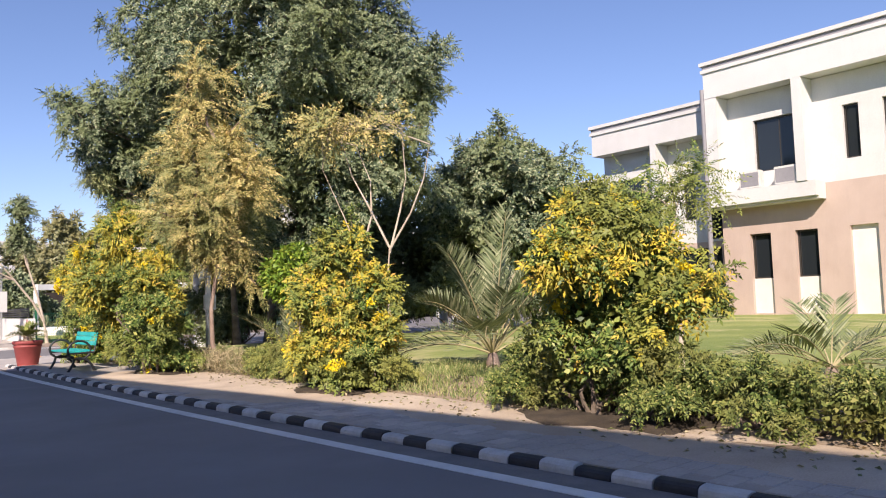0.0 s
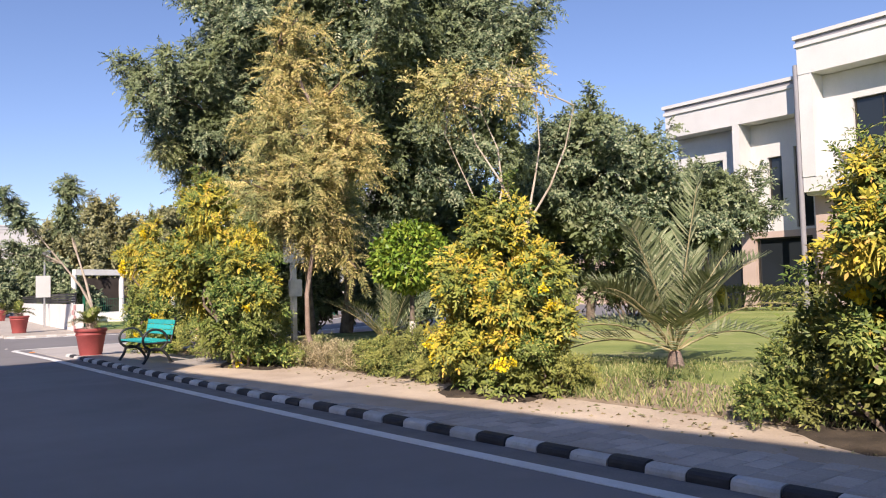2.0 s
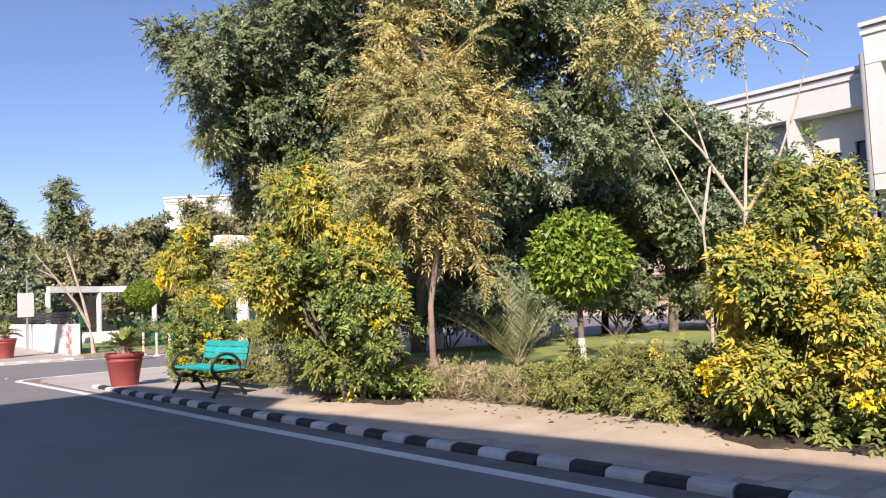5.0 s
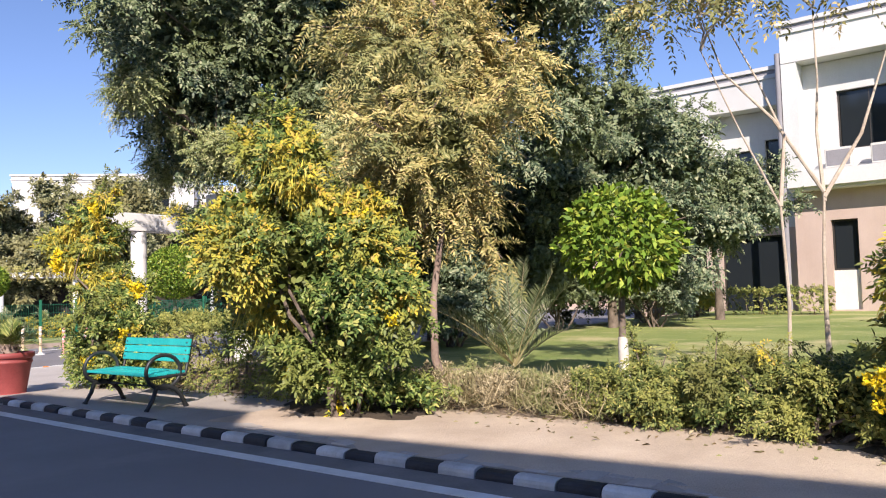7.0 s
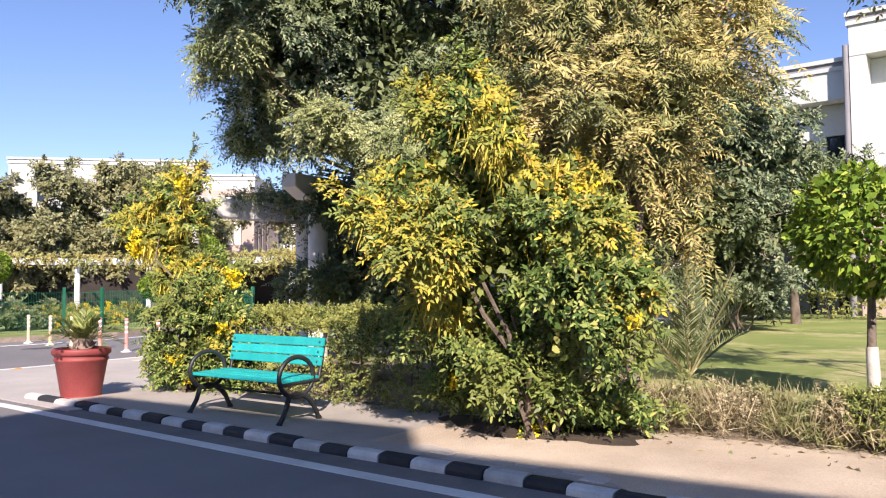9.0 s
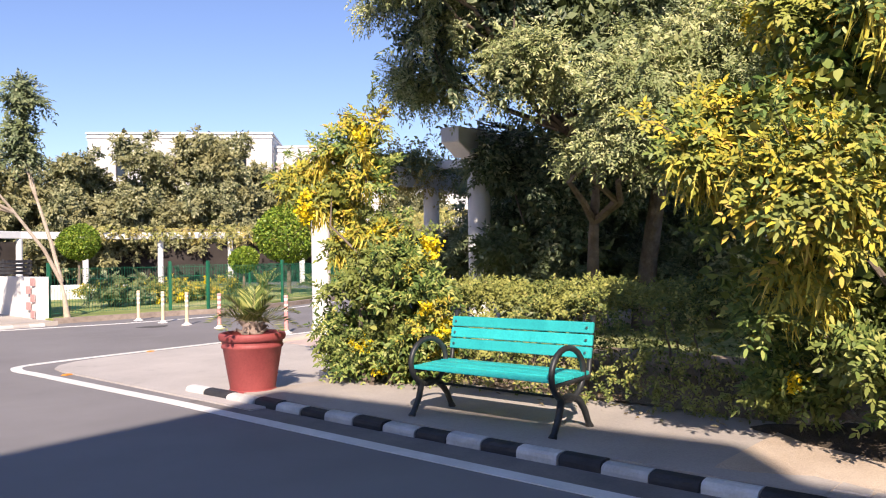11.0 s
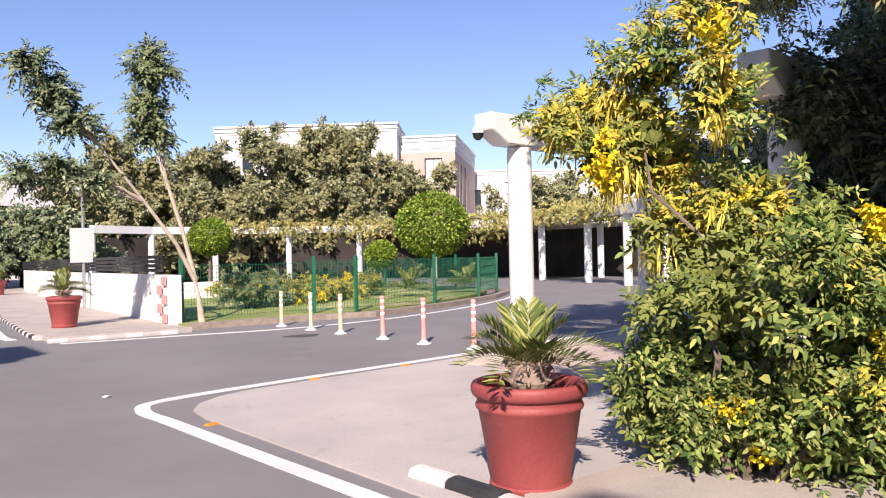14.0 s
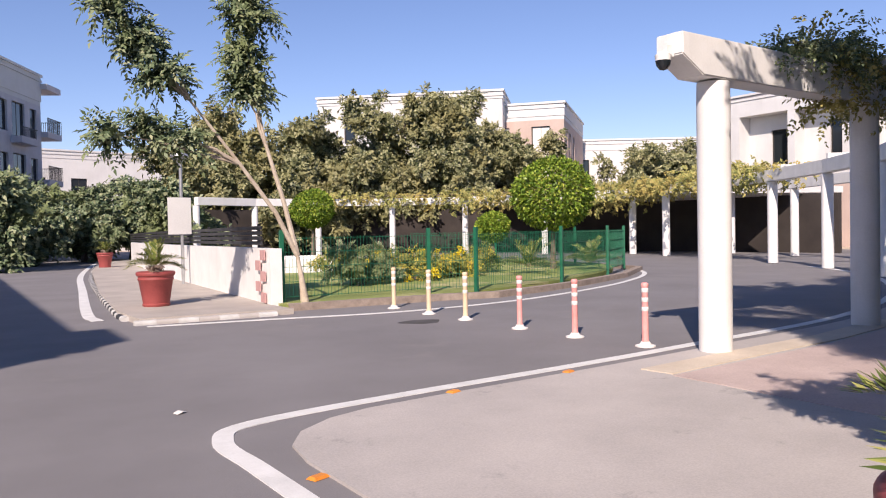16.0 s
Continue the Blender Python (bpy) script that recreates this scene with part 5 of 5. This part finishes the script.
for j in range(5):
    for i in range(2):
        if (i + j) % 2 == 0:
            part("tile", Shape().box(6.965, 6.985, 34.95 + 0.28 * i, 35.2 + 0.28 * i, 0.12 + 0.2 * j, 0.31 + 0.2 * j), BRICKRED, gw)
scr = thing("wall_screen", "black slatted screen on the garden wall", "fence", (0, 0, 0))
for z in (1.2, 1.3, 1.4, 1.5):
    part("rail", ribbon([(x + 0.05, y + 0.9) for x, y in wall_path], 0.03, z, z + 0.075), BLACKMETAL, scr)
for x, y in [(7.2, 36), (7.42, 38.5), (7.62, 41), (7.85, 44), (8.1, 47), (8.5, 51)]:
    part("post", Shape().box(x + 0.02, x + 0.06, y, y + 0.05, 1.14, 1.62), BLACKMETAL, scr)


def fence_panel(p, q):
    a, b = Vector((*p, 0.1)), Vector((*q, 0.1))
    L = (b - a).length
    f = thing("fence_panel", "green welded wire fence panel with post", "fence", a, math.degrees(math.atan2(b.y - a.y, b.x - a.x)), "green garden fence")
    part("post", Shape().box(-0.04, 0.04, -0.04, 0.04, -0.05, 1.38), GREENMETAL, f, bevel=0.008)
    w = Shape()
    n = int(L / 0.07)
    for i in range(1, n):
        x = L * i / n
        w.box(x - 0.003, x + 0.003, -0.003, 0.003, 0.1, 1.25)
    for z in (0.12, 0.4, 0.68, 0.96, 1.22):
        w.box(0.04, L - 0.04, -0.008, -0.003, z - 0.004, z + 0.004)
    part("wire_mesh", w, GREENMETAL, f)


fp = [(7.25, 34.8), (10.45, 34.75), (11.45, 34.45), (14.85, 35.6), (18.0, 37.2), (20.9, 39.4), (21.3, 39.8), (22.0, 43), (21.6, 47.5), (20, 52)]
for p, q in zip(fp, fp[1:]):
    fence_panel(p, q)

tree("leaning_tree", "leaning young tree with two thin trunks", (7.62, 34.6, 0.1), [(0, 0, -0.05), (-0.05, 0.05, 0.5), (-0.12, 0.1, 1.0)],
     [(-3.25, 0.1, 5.1, 0.22, 1.1), (-2.8, 0.2, 4.6, 0.28, 1.1), (-2.4, 0.2, 4.1, 0.26, 1.0), (-0.85, 0.4, 5.4, 0.32, 1.5), (-0.9, 0.5, 4.6, 0.3, 1.3), (-0.85, 0.5, 4.0, 0.24, 1.2), (-3.3, 0.1, 3.0, 0.17, 0.4), (-2.7, 0.2, 3.1, 0.17, 0.4), (-2.1, 0.2, 3.0, 0.16, 0.4)], 850, LEAF_BIG, BARK_PALE, 0.072, 71, 0.3, 5, 0.14, 0.45, 0.3, tuft=5, tr=0.22, core=0.25,
     boughs=[[(-0.1, 0.1, 0.9), (-0.5, 0.1, 1.7), (-1.15, 0.15, 2.6), (-2.0, 0.2, 3.7), (-3.2, 0.15, 5.1)], [(-0.1, 0.1, 0.9), (-0.3, 0.2, 1.9), (-0.6, 0.3, 3.0), (-0.8, 0.4, 4.2), (-0.9, 0.4, 5.8)]])


def lollipop(at, r, h, seed, squash=0.85, label="round clipped tree on a lawn", n=9000, l=0.12):
    return tree("clipped_tree", label, at, [(0, 0, -0.05), (0.02, 0, h * 0.3), (0, 0, h * 0.6), (0, 0, h - r * squash)], [(0, 0, h - r * squash, r, squash), (0.1, 0, h - r * squash * 0.8, r * 0.9, squash)], n, LEAF_TOPI, BARK, 0.09, seed, l=l, w=0.55, simple=True, shell=(0.85, 1.02), ragged=0.04, category="tree", group="clipped trees")


setting("island_edging", ribbon([(7.2, 34.35), (10.4, 34.2), (11.6, 33.95), (13.2, 34.45), (15.0, 35.15), (18.2, 36.75), (21.2, 39.0), (22.3, 42.5)], 0.2, 0.0, 0.13), surface("dusty brick edging", (0.24, 0.19, 0.16), (0.38, 0.31, 0.26), 6, 40, 0.9, 0.4, 0.01), "low dusty brick edging of the garden island", "edging")
lollipop((18.6, 40.3, 0.12), 1.3, 3.5, 81)
lollipop((16.8, 55.8, 0.12), 1.0, 3.3, 82)
lollipop((19.6, 45.0, 0.12), 0.6, 1.9, 83)
shrub("garden_shrub", "rounded dark green shrub in the island garden", (10.3, 38.0, 0.12), [(0, 0, 0.4, 0.75, 0.7), (0.8, 0.3, 0.35, 0.6, 0.7)], 900, LEAF_BIG, seed=85, s=0.12, l=0.07)
for i, (x, y, n) in enumerate([(12.4, 38.6, 500), (14.0, 39.2, 500), (15.6, 40.2, 400), (11.9, 42, 400), (14.6, 43, 400)]):
    shrub("garden_shrub", "low yellow green shrub in the island garden", (x, y, 0.12), [(0, 0, 0.3, 0.7, 0.7), (0.7, 0.2, 0.3, 0.6, 0.6), (-0.6, 0.1, 0.3, 0.6, 0.6)], n, LEAF_LOW if i % 2 == 0 else LEAF_HEDGE, yellow=n // 2, yz=0.0, flowers=12, seed=86 + i, s=0.12, l=0.07)
for i, (x, y) in enumerate([(16.2, 38.6), (18.9, 38.9), (14.6, 48), (17.0, 49), (11.0, 50)]):
    c = thing("cycad", "dark green cycad rosette in the island garden", "cycad", (x, y, 0.12), i * 30, "garden cycads")
    frond_plant(c, (0, 0, 0.2), 22, 1.1, 91 + i, LEAF_CYCAD if i < 2 else LEAF_PALM, 26, 0.22, 0.025, 0.5)
setting("fountain_basin", Shape().lathe([(2.6, 0), (2.6, 0.55), (2.3, 0.55), (2.3, 0.2), (0, 0.2)], 40, (12.6, 47.5)), WHITE_COL, "white round fountain basin in the garden", "fountain", True)

sp = thing("sign_post", "grey lamp post with a blank white board", "sign", (7.35, 42.5, 0.1))
part("pole", Shape().tube([(0, 0, 0), (0, 0, 3.3)], 0.045, 10), GALV, sp, "", True)
part("board", Shape().box(-0.38, 0.24, -0.07, -0.05, 1.35, 2.35), WHITE, sp, "blank white board", bevel=0.006)
part("lamp_head", Shape().lathe([(0.05, 3.25), (0.09, 3.3), (0.27, 3.46), (0.25, 3.52), (0.1, 3.56), (0, 3.57)], 20), GALV, sp, "flat round lamp head", True)


def far_tree(x, y, r, h, seed, leaf=LEAF_FAR, n=1800, l=0.28, label="bushy grey green tree behind the pergola", group="trees behind the pergola"):
    rg = random.Random(seed)
    lumps = [(0, 0, h - 1.15 * r, 0.8 * r, 0.9)] + [(rg.uniform(-0.85, 0.85) * r, rg.uniform(-0.85, 0.85) * r, h - r * rg.uniform(0.4, 1.9), r * rg.uniform(0.3, 0.5), 0.85) for _ in range(13)]
    return tree("background_tree", label, (x, y, 0), [(0, 0, -0.1), (0.1, 0, 1.2), (0, 0.1, 2.6), (0.1, 0, h - r)], lumps, n, leaf, BARK, 0.16, seed, 0.42, 3, l, 0.55, 0.0, group=group, tuft=10, tr=0.28, core=0.5, shell=(0.7, 1.0), fingers=26, reach=0.3)


for i, (x, y, r, h) in enumerate([(28.5, 69, 3.6, 11.2), (33.2, 68, 3.8, 11.5), (37.5, 66.5, 3.2, 9.8), (23.5, 71, 3.2, 10.2), (18.5, 70, 3.4, 10.0), (14.6, 69, 2.8, 8.5), (30.5, 65.8, 3.0, 8.0), (24.8, 67.5, 2.8, 7.0), (44, 60, 3.2, 7.8), (48.5, 62, 2.8, 7.6), (20, 66.5, 2.6, 6)]):
    far_tree(x, y, r, h, 100 + i)
# Roadside trees take the darker big-tree leaves to paint them as shaded.
for i, (x, y, r, h) in enumerate([(5.4, 66, 2.1, 4.4), (8.6, 70, 2.2, 4.7), (11.6, 72, 2.3, 4.9), (2.6, 60, 2.4, 4.8), (6.5, 75, 2.4, 4.9), (12.5, 64.5, 1.8, 4.3), (1.0, 68, 2.5, 5)]):
    far_tree(x, y, r, h, 120 + i, n=1300, leaf=LEAF_BIG, label="bushy roadside tree beside the far pavement", group="roadside trees")


# ---------------------------------------------------------------- vines on the pergola
def vine(path, n, seed, label="yellowing vine trailing over the pergola beams", hang=0.5, w=0.5, leaf=LEAF_VINE, l=0.1, z=3.45, thick=0.35):
    ob = thing("vine", label, "vine", (path[0][0], path[0][1], z))
    rng = np.random.default_rng(seed)
    pts = np.array(path, float) - np.array(path[0])
    t = rng.uniform(0, len(pts) - 1.001, n)
    i = t.astype(int)
    c = pts[i] + (pts[i + 1] - pts[i]) * (t - i)[:, None]
    lump = 0.5 + 0.5 * np.sin(t * 5.3 + seed) * np.sin(t * 2.1 + 1)
    P = np.stack([c[:, 0] + rng.normal(scale=w, size=n), c[:, 1] + rng.normal(scale=w, size=n), rng.uniform(-hang, thick, n) * (0.4 + lump)], 1)
    u = unit(rng.normal(size=P.shape) + np.array([0, 0, 0.3]))
    part("leaves", leaf_mesh("leaves", *sprays(rng, P, u, 0.2, 3, l, 0.55, 0.5), leaf), leaf, ob)
    st = Shape()
    for k in range(3):
        st.tube([(x + 0.15 * math.sin(3 * j + k), y + 0.15 * math.cos(2 * j + k), 0.06 + 0.1 * math.sin(j + k)) for j, (x, y) in enumerate(pts.tolist())], 0.015, 5)
    part("vine_stems", st, BARK, ob)
    return ob


vine([(10.3, 26.5), (11.2, 26.6), (12.5, 26.7), (14.2, 27.1), (15.9, 27.5), (19.3, 29.1)], 1500, 141, hang=0.18, w=0.17, l=0.07, thick=0.28, leaf=LEAF_BIG, label="dark green vine trailing over the pergola beam")
vine([(11.3, 26.6), (11.8, 26.64), (12.5, 26.7), (14.0, 27.0)], 800, 146, hang=0.6, w=0.2, l=0.08, label="yellow green vine hanging from the pergola beam", thick=0.45)
vine(back_row[0:4], 1800, 142, hang=1.2, w=0.6, leaf=LEAF_BIG, label="dark vine hanging from the pergola beams")
vine(front_row[6:] + far_row[:1], 1500, 143, l=0.16, w=0.8)
vine(far_row[0:3], 1300, 144, l=0.18, w=0.9, hang=0.9)
vine(far_row[2:5], 650, 145, l=0.18, w=0.5, hang=0.5)

# ---------------------------------------------------------------- kerb stones and pavers
kw = []
prof = [(0.05, -0.12), (0.05, 0.03), (0.058, 0.053), (0.08, 0.069), (0.13, 0.076), (0.165, 0.074), (0.18, 0.066), (0.18, -0.12)]


def kerb_mesh(L, mat):
    n = len(prof)
    g = 0.006
    s = Shape().add([(x, y, z) for y in (g, L - g) for x, z in prof], [tuple(range(n)), tuple(range(n, 2 * n))[::-1]] + [(i, n + i, n + (i + 1) % n, (i + 1) % n) for i in range(n)])
    return s.mesh("kerb_stone", mat)


kerb = thing("kerb", "low kerb painted in black and white blocks", "kerb", (0, 0, 0), 0, "", "structure")
mw, mb = kerb_mesh(0.34, KERB_W), kerb_mesh(0.34, KERB_B)
rk = random.Random(5)
joints = np.interp(np.arange(70), [0, 1, 4, 8, 14, 18, 22, 26, 69], [22.14, 21.2, 19.0, 16.3, 12.22, 9.48, 6.62, 3.96, -25.0])
far_ends = [22.5]
for a, b in zip(joints, joints[1:]):
    far_ends += [a, a - 0.49 * (a - b)]
for i, (a, b) in enumerate(zip(far_ends, far_ends[1:])):
    o = part("kerb_stone", mb if i % 2 else mw, None, kerb)
    o.location = (kx(b) + rk.uniform(-0.008, 0.008), b, rk.uniform(-0.01, 0.008))
    o.rotation_euler = (0, 0, math.atan2(kx(b) - kx(a), a - b) + radians(rk.uniform(-0.9, 0.9)))
    o.scale = (1, (a - b) / 0.34, 1)
far_kerb = thing("kerb", "far kerb painted in black and white blocks", "kerb", (0, 0, 0), 0, "", "structure")
path = bend([(4.42, 34.6), (4.5, 36), (5.0, 41), (5.8, 48), (6.7, 54), (8.0, 62)], 4)
d = 0.0
P2 = [Vector((*p, 0)) for p in path]
for a, b in zip(P2, P2[1:]):
    L = (b - a).length
    while d < L:
        q = a.lerp(b, d / L)
        k = len(kw)
        o = part("kerb_stone", mb if k % 2 else mw, None, far_kerb)
        o.location = (q.x - 0.1, q.y, 0.0)
        o.rotation_euler = (0, 0, math.atan2(b.y - a.y, b.x - a.x) - math.pi / 2)
        kw.append(o)
        d += 0.33
    d -= L
worn = kerb_mesh(0.34, APRON)
for i in range(7):
    o = part("kerb_stone", mw if i % 2 == 0 else worn, None, far_kerb)
    o.location, o.rotation_euler = (4.75 + i * 0.33, 33.72 - 0.02 * i, 0), (0, 0, radians(90))


# ---------------------------------------------------------------- pavers
paved = thing("pavement", "shaded brick paved pavement with uneven joints", "pavement", (0, 0, 0), 0, "", "structure")


def paver_shape(s, x, y, z, a, b):
    g = 0.006
    s.add([(x + g, y + g, z - 0.05), (x + a - g, y + g, z - 0.05), (x + a - g, y + b - g, z - 0.05), (x + g, y + b - g, z - 0.05),
           (x + g, y + g, z - 0.008), (x + a - g, y + g, z - 0.008), (x + a - g, y + b - g, z - 0.008), (x + g, y + b - g, z - 0.008),
           (x + 2 * g, y + 2 * g, z), (x + a - 2 * g, y + 2 * g, z), (x + a - 2 * g, y + b - 2 * g, z), (x + 2 * g, y + b - 2 * g, z)],
          [(0, 1, 5, 4), (1, 2, 6, 5), (2, 3, 7, 6), (3, 0, 4, 7), (4, 5, 9, 8), (5, 6, 10, 9), (6, 7, 11, 10), (7, 4, 8, 11), (8, 9, 10, 11)])


one = Shape()
paver_shape(one, 0, 0, 0, 0.26, 0.2)
PAVER_MESH = one.mesh("paver", PAVER)
rest = Shape()
rp = random.Random(9)
for j in range(-60, 80):
    y = j * 0.2
    for i in range(6):
        x = kx(y) + 0.205 + i * 0.26 - (0.13 if j % 2 else 0.0)
        if x < kx(y) + 0.2:
            if j % 2:
                continue
        z = 0.075 + rp.uniform(-0.004, 0.004)
        if 5.0 <= y < 15.2:
            o = part("paver", PAVER_MESH, None, paved)
            o.location, o.rotation_euler = (x, y, z), (rp.uniform(-0.012, 0.012), rp.uniform(-0.012, 0.012), rp.uniform(-0.015, 0.015))
        else:
            paver_shape(rest, x, y, z, 0.26, 0.2)
tagged(part("paver_field", rest, PAVER, paved), kind="stuff")

drift = Shape()
rows = 90
sv, sf = [], []
for j in range(rows + 1):
    y = 0.5 + 16.2 * j / rows
    a = 5.2 - 0.9 * smooth01((y - 7.5) / 4) + 0.1 * math.sin(y * 1.7) + 0.07 * math.sin(y * 4.3 + 1) + 0.04 * math.sin(y * 11)
    for i, z in enumerate((0.068, 0.083, 0.09, 0.098, 0.075)):
        sv.append((a + (6.45 - a) * (0, 0.05, 0.4, 0.8, 1)[i], y, z))
for j in range(rows):
    for i in range(4):
        k = j * 5 + i
        sf.append((k, k + 1, k + 6, k + 5))
drift.add(sv, sf)
setting("sand_drift", drift, SAND, "pale blown sand over the back of the pavement", "sand", True)

# ---------------------------------------------------------------- verge grass, litter, small things
rg = np.random.default_rng(15)
n = 20000
X, Y = rg.uniform(6.3, 9.5, n), rg.uniform(5.2, 10.4, n)
k = (np.sin(X * 3.1) + np.sin(Y * 2.3) + rg.normal(scale=0.8, size=n) > -0.4) & (rg.uniform(size=n) < np.clip((9.6 - X) / 2.6, 0.05, 1))
X, Y = X[k], Y[k]
P = np.stack([X, Y, [gz(a, b) - 0.01 for a, b in zip(X, Y)]], 1)
D = unit(rg.normal(scale=0.45, size=P.shape) + np.array([0, 0, 1.0]))
me = leaf_mesh("verge_grass", P, D, rg.normal(size=P.shape), rg.uniform(0.04, 0.13, len(P)) * np.clip(1.6 - (X - 6.1) / 2.4, 0.25, 1.2), 0.012, GRASS, 0.1)
tagged(part("verge_grass", me, GRASS), "unmown green and straw grass on the verge", "grass", "", "stuff")
n = 1100
X, Y = rg.normal(6.1, 0.45, n), rg.uniform(1, 21, n)
k = (X > 5.3) & (X < 7.2)
X, Y = X[k], Y[k]
P = np.stack([X, Y, [max(gz(a, b), 0.085) + 0.012 for a, b in zip(X, Y)]], 1)
D = unit(rg.normal(size=P.shape) * np.array([1, 1, 0.25]))
me = leaf_mesh("fallen_leaves", P, D, unit(np.array([0, 0, 1.0]) + rg.normal(scale=0.4, size=P.shape)), rg.uniform(0.04, 0.09, len(P)), 0.03, LEAF_DRY, 0.3)
tagged(part("fallen_leaves", me, LEAF_DRY), "dry fallen leaves under the shrubs", "leaf litter", "", "stuff")


def ac_unit(at):
    a = thing("air_conditioner", "old cream outdoor air conditioner on the ledge", "air conditioner", at, -90, "air conditioners")
    part("casing", Shape().box(-0.42, 0.42, -0.15, 0.15, 0.0, 0.68), AC_MAT, a, bevel=0.02)
    part("grille", Shape().box(-0.36, 0.36, -0.162, -0.15, 0.08, 0.6), GREY, a, "grey louvred grille")
    return a


for y in (15.35, 13.95):
    ac_unit((28.2, y, 5.16))
dp = thing("drainpipe", "dark grey drainpipe at the building corner", "drainpipe", (28.0, 17.12, 0.2))
part("pipe", Shape().tube([(0, 0, 0), (0, 0, 9.2)], 0.1, 10), GREY, dp, "", True)
up = thing("utility_post", "grey utility post with a small meter box", "post", on(7.2, 17.3))
part("post", Shape().box(-0.05, 0.05, -0.05, 0.05, -0.05, 2.3), GALV, up)
part("box", Shape().box(-0.14, 0.14, -0.12, -0.05, 1.0, 1.35), GALV, up, "grey meter box", bevel=0.01)
part("plate", Shape().box(-0.25, 0.3, -0.08, -0.05, 1.7, 2.25), GALV, up, "plain grey plate", bevel=0.006)
cc = thing("security_camera", "small white dome camera on the pergola beam end", "camera", (8.3, 26.43, 3.12))
part("bracket", Shape().box(-0.02, 0.08, -0.03, 0.03, 0.05, 0.17), WHITE_COL, cc)
part("dome", Shape().lathe([(0.0, -0.1), (0.04, -0.09), (0.07, -0.05), (0.08, 0.0)], 16, (-0.05, 0)), GLASS, cc, "black glass dome", True)
part("housing", Shape().lathe([(0.08, 0.0), (0.085, 0.06), (0.05, 0.09), (0, 0.095)], 16, (-0.05, 0)), WHITE_COL, cc, "", True)
for x, y in [(3.72, 25.0), (5.6, 26.45), (7.0, 26.55)]:
    st = thing("road_stud", "small orange road stud at the line", "road stud", (x, y, 0.003 if x < 4 else 0.019), 20, "orange road studs")
    part("stud", Shape().hexa([(-0.06, -0.04, 0), (0.06, -0.04, 0), (0.06, 0.04, 0), (-0.06, 0.04, 0), (-0.045, -0.025, 0.016), (0.045, -0.025, 0.016), (0.045, 0.025, 0.016), (-0.045, 0.025, 0.016)]), STUD, st)
setting("asphalt_patch", Shape().slab([(8.14 + 0.34 * math.cos(a) * (1 + 0.2 * math.sin(3 * a)), 31.23 + 0.26 * math.sin(a), ) for a in (6.283 * i / 18 for i in range(18))], 0.0, 0.004), surface("darker asphalt spot", (0.05, 0.048, 0.048), (0.09, 0.085, 0.085), 4, 90, 0.9, 0.3, 0.005), "small darker spot on the grey asphalt", "road patch")
scrap = thing("paper_scrap", "small white scrap of paper on the asphalt", "litter", (3.48, 27.16, 0.004), 25)
part("sheet", Shape().add([(-0.05, -0.03, 0), (0.0, -0.035, 0.012), (0.05, -0.02, 0), (0.045, 0.035, 0.004), (0.0, 0.03, 0.016), (-0.045, 0.03, 0.002), (-0.05, -0.03, 0.003), (0.0, -0.035, 0.015), (0.05, -0.02, 0.003), (0.045, 0.035, 0.007), (0.0, 0.03, 0.019), (-0.045, 0.03, 0.005)], [(0, 5, 4, 1), (1, 4, 3, 2), (6, 7, 10, 11), (7, 8, 9, 10), (0, 1, 7, 6), (1, 2, 8, 7), (2, 3, 9, 8), (3, 4, 10, 9), (4, 5, 11, 10), (5, 0, 6, 11)]), BAND, scrap)
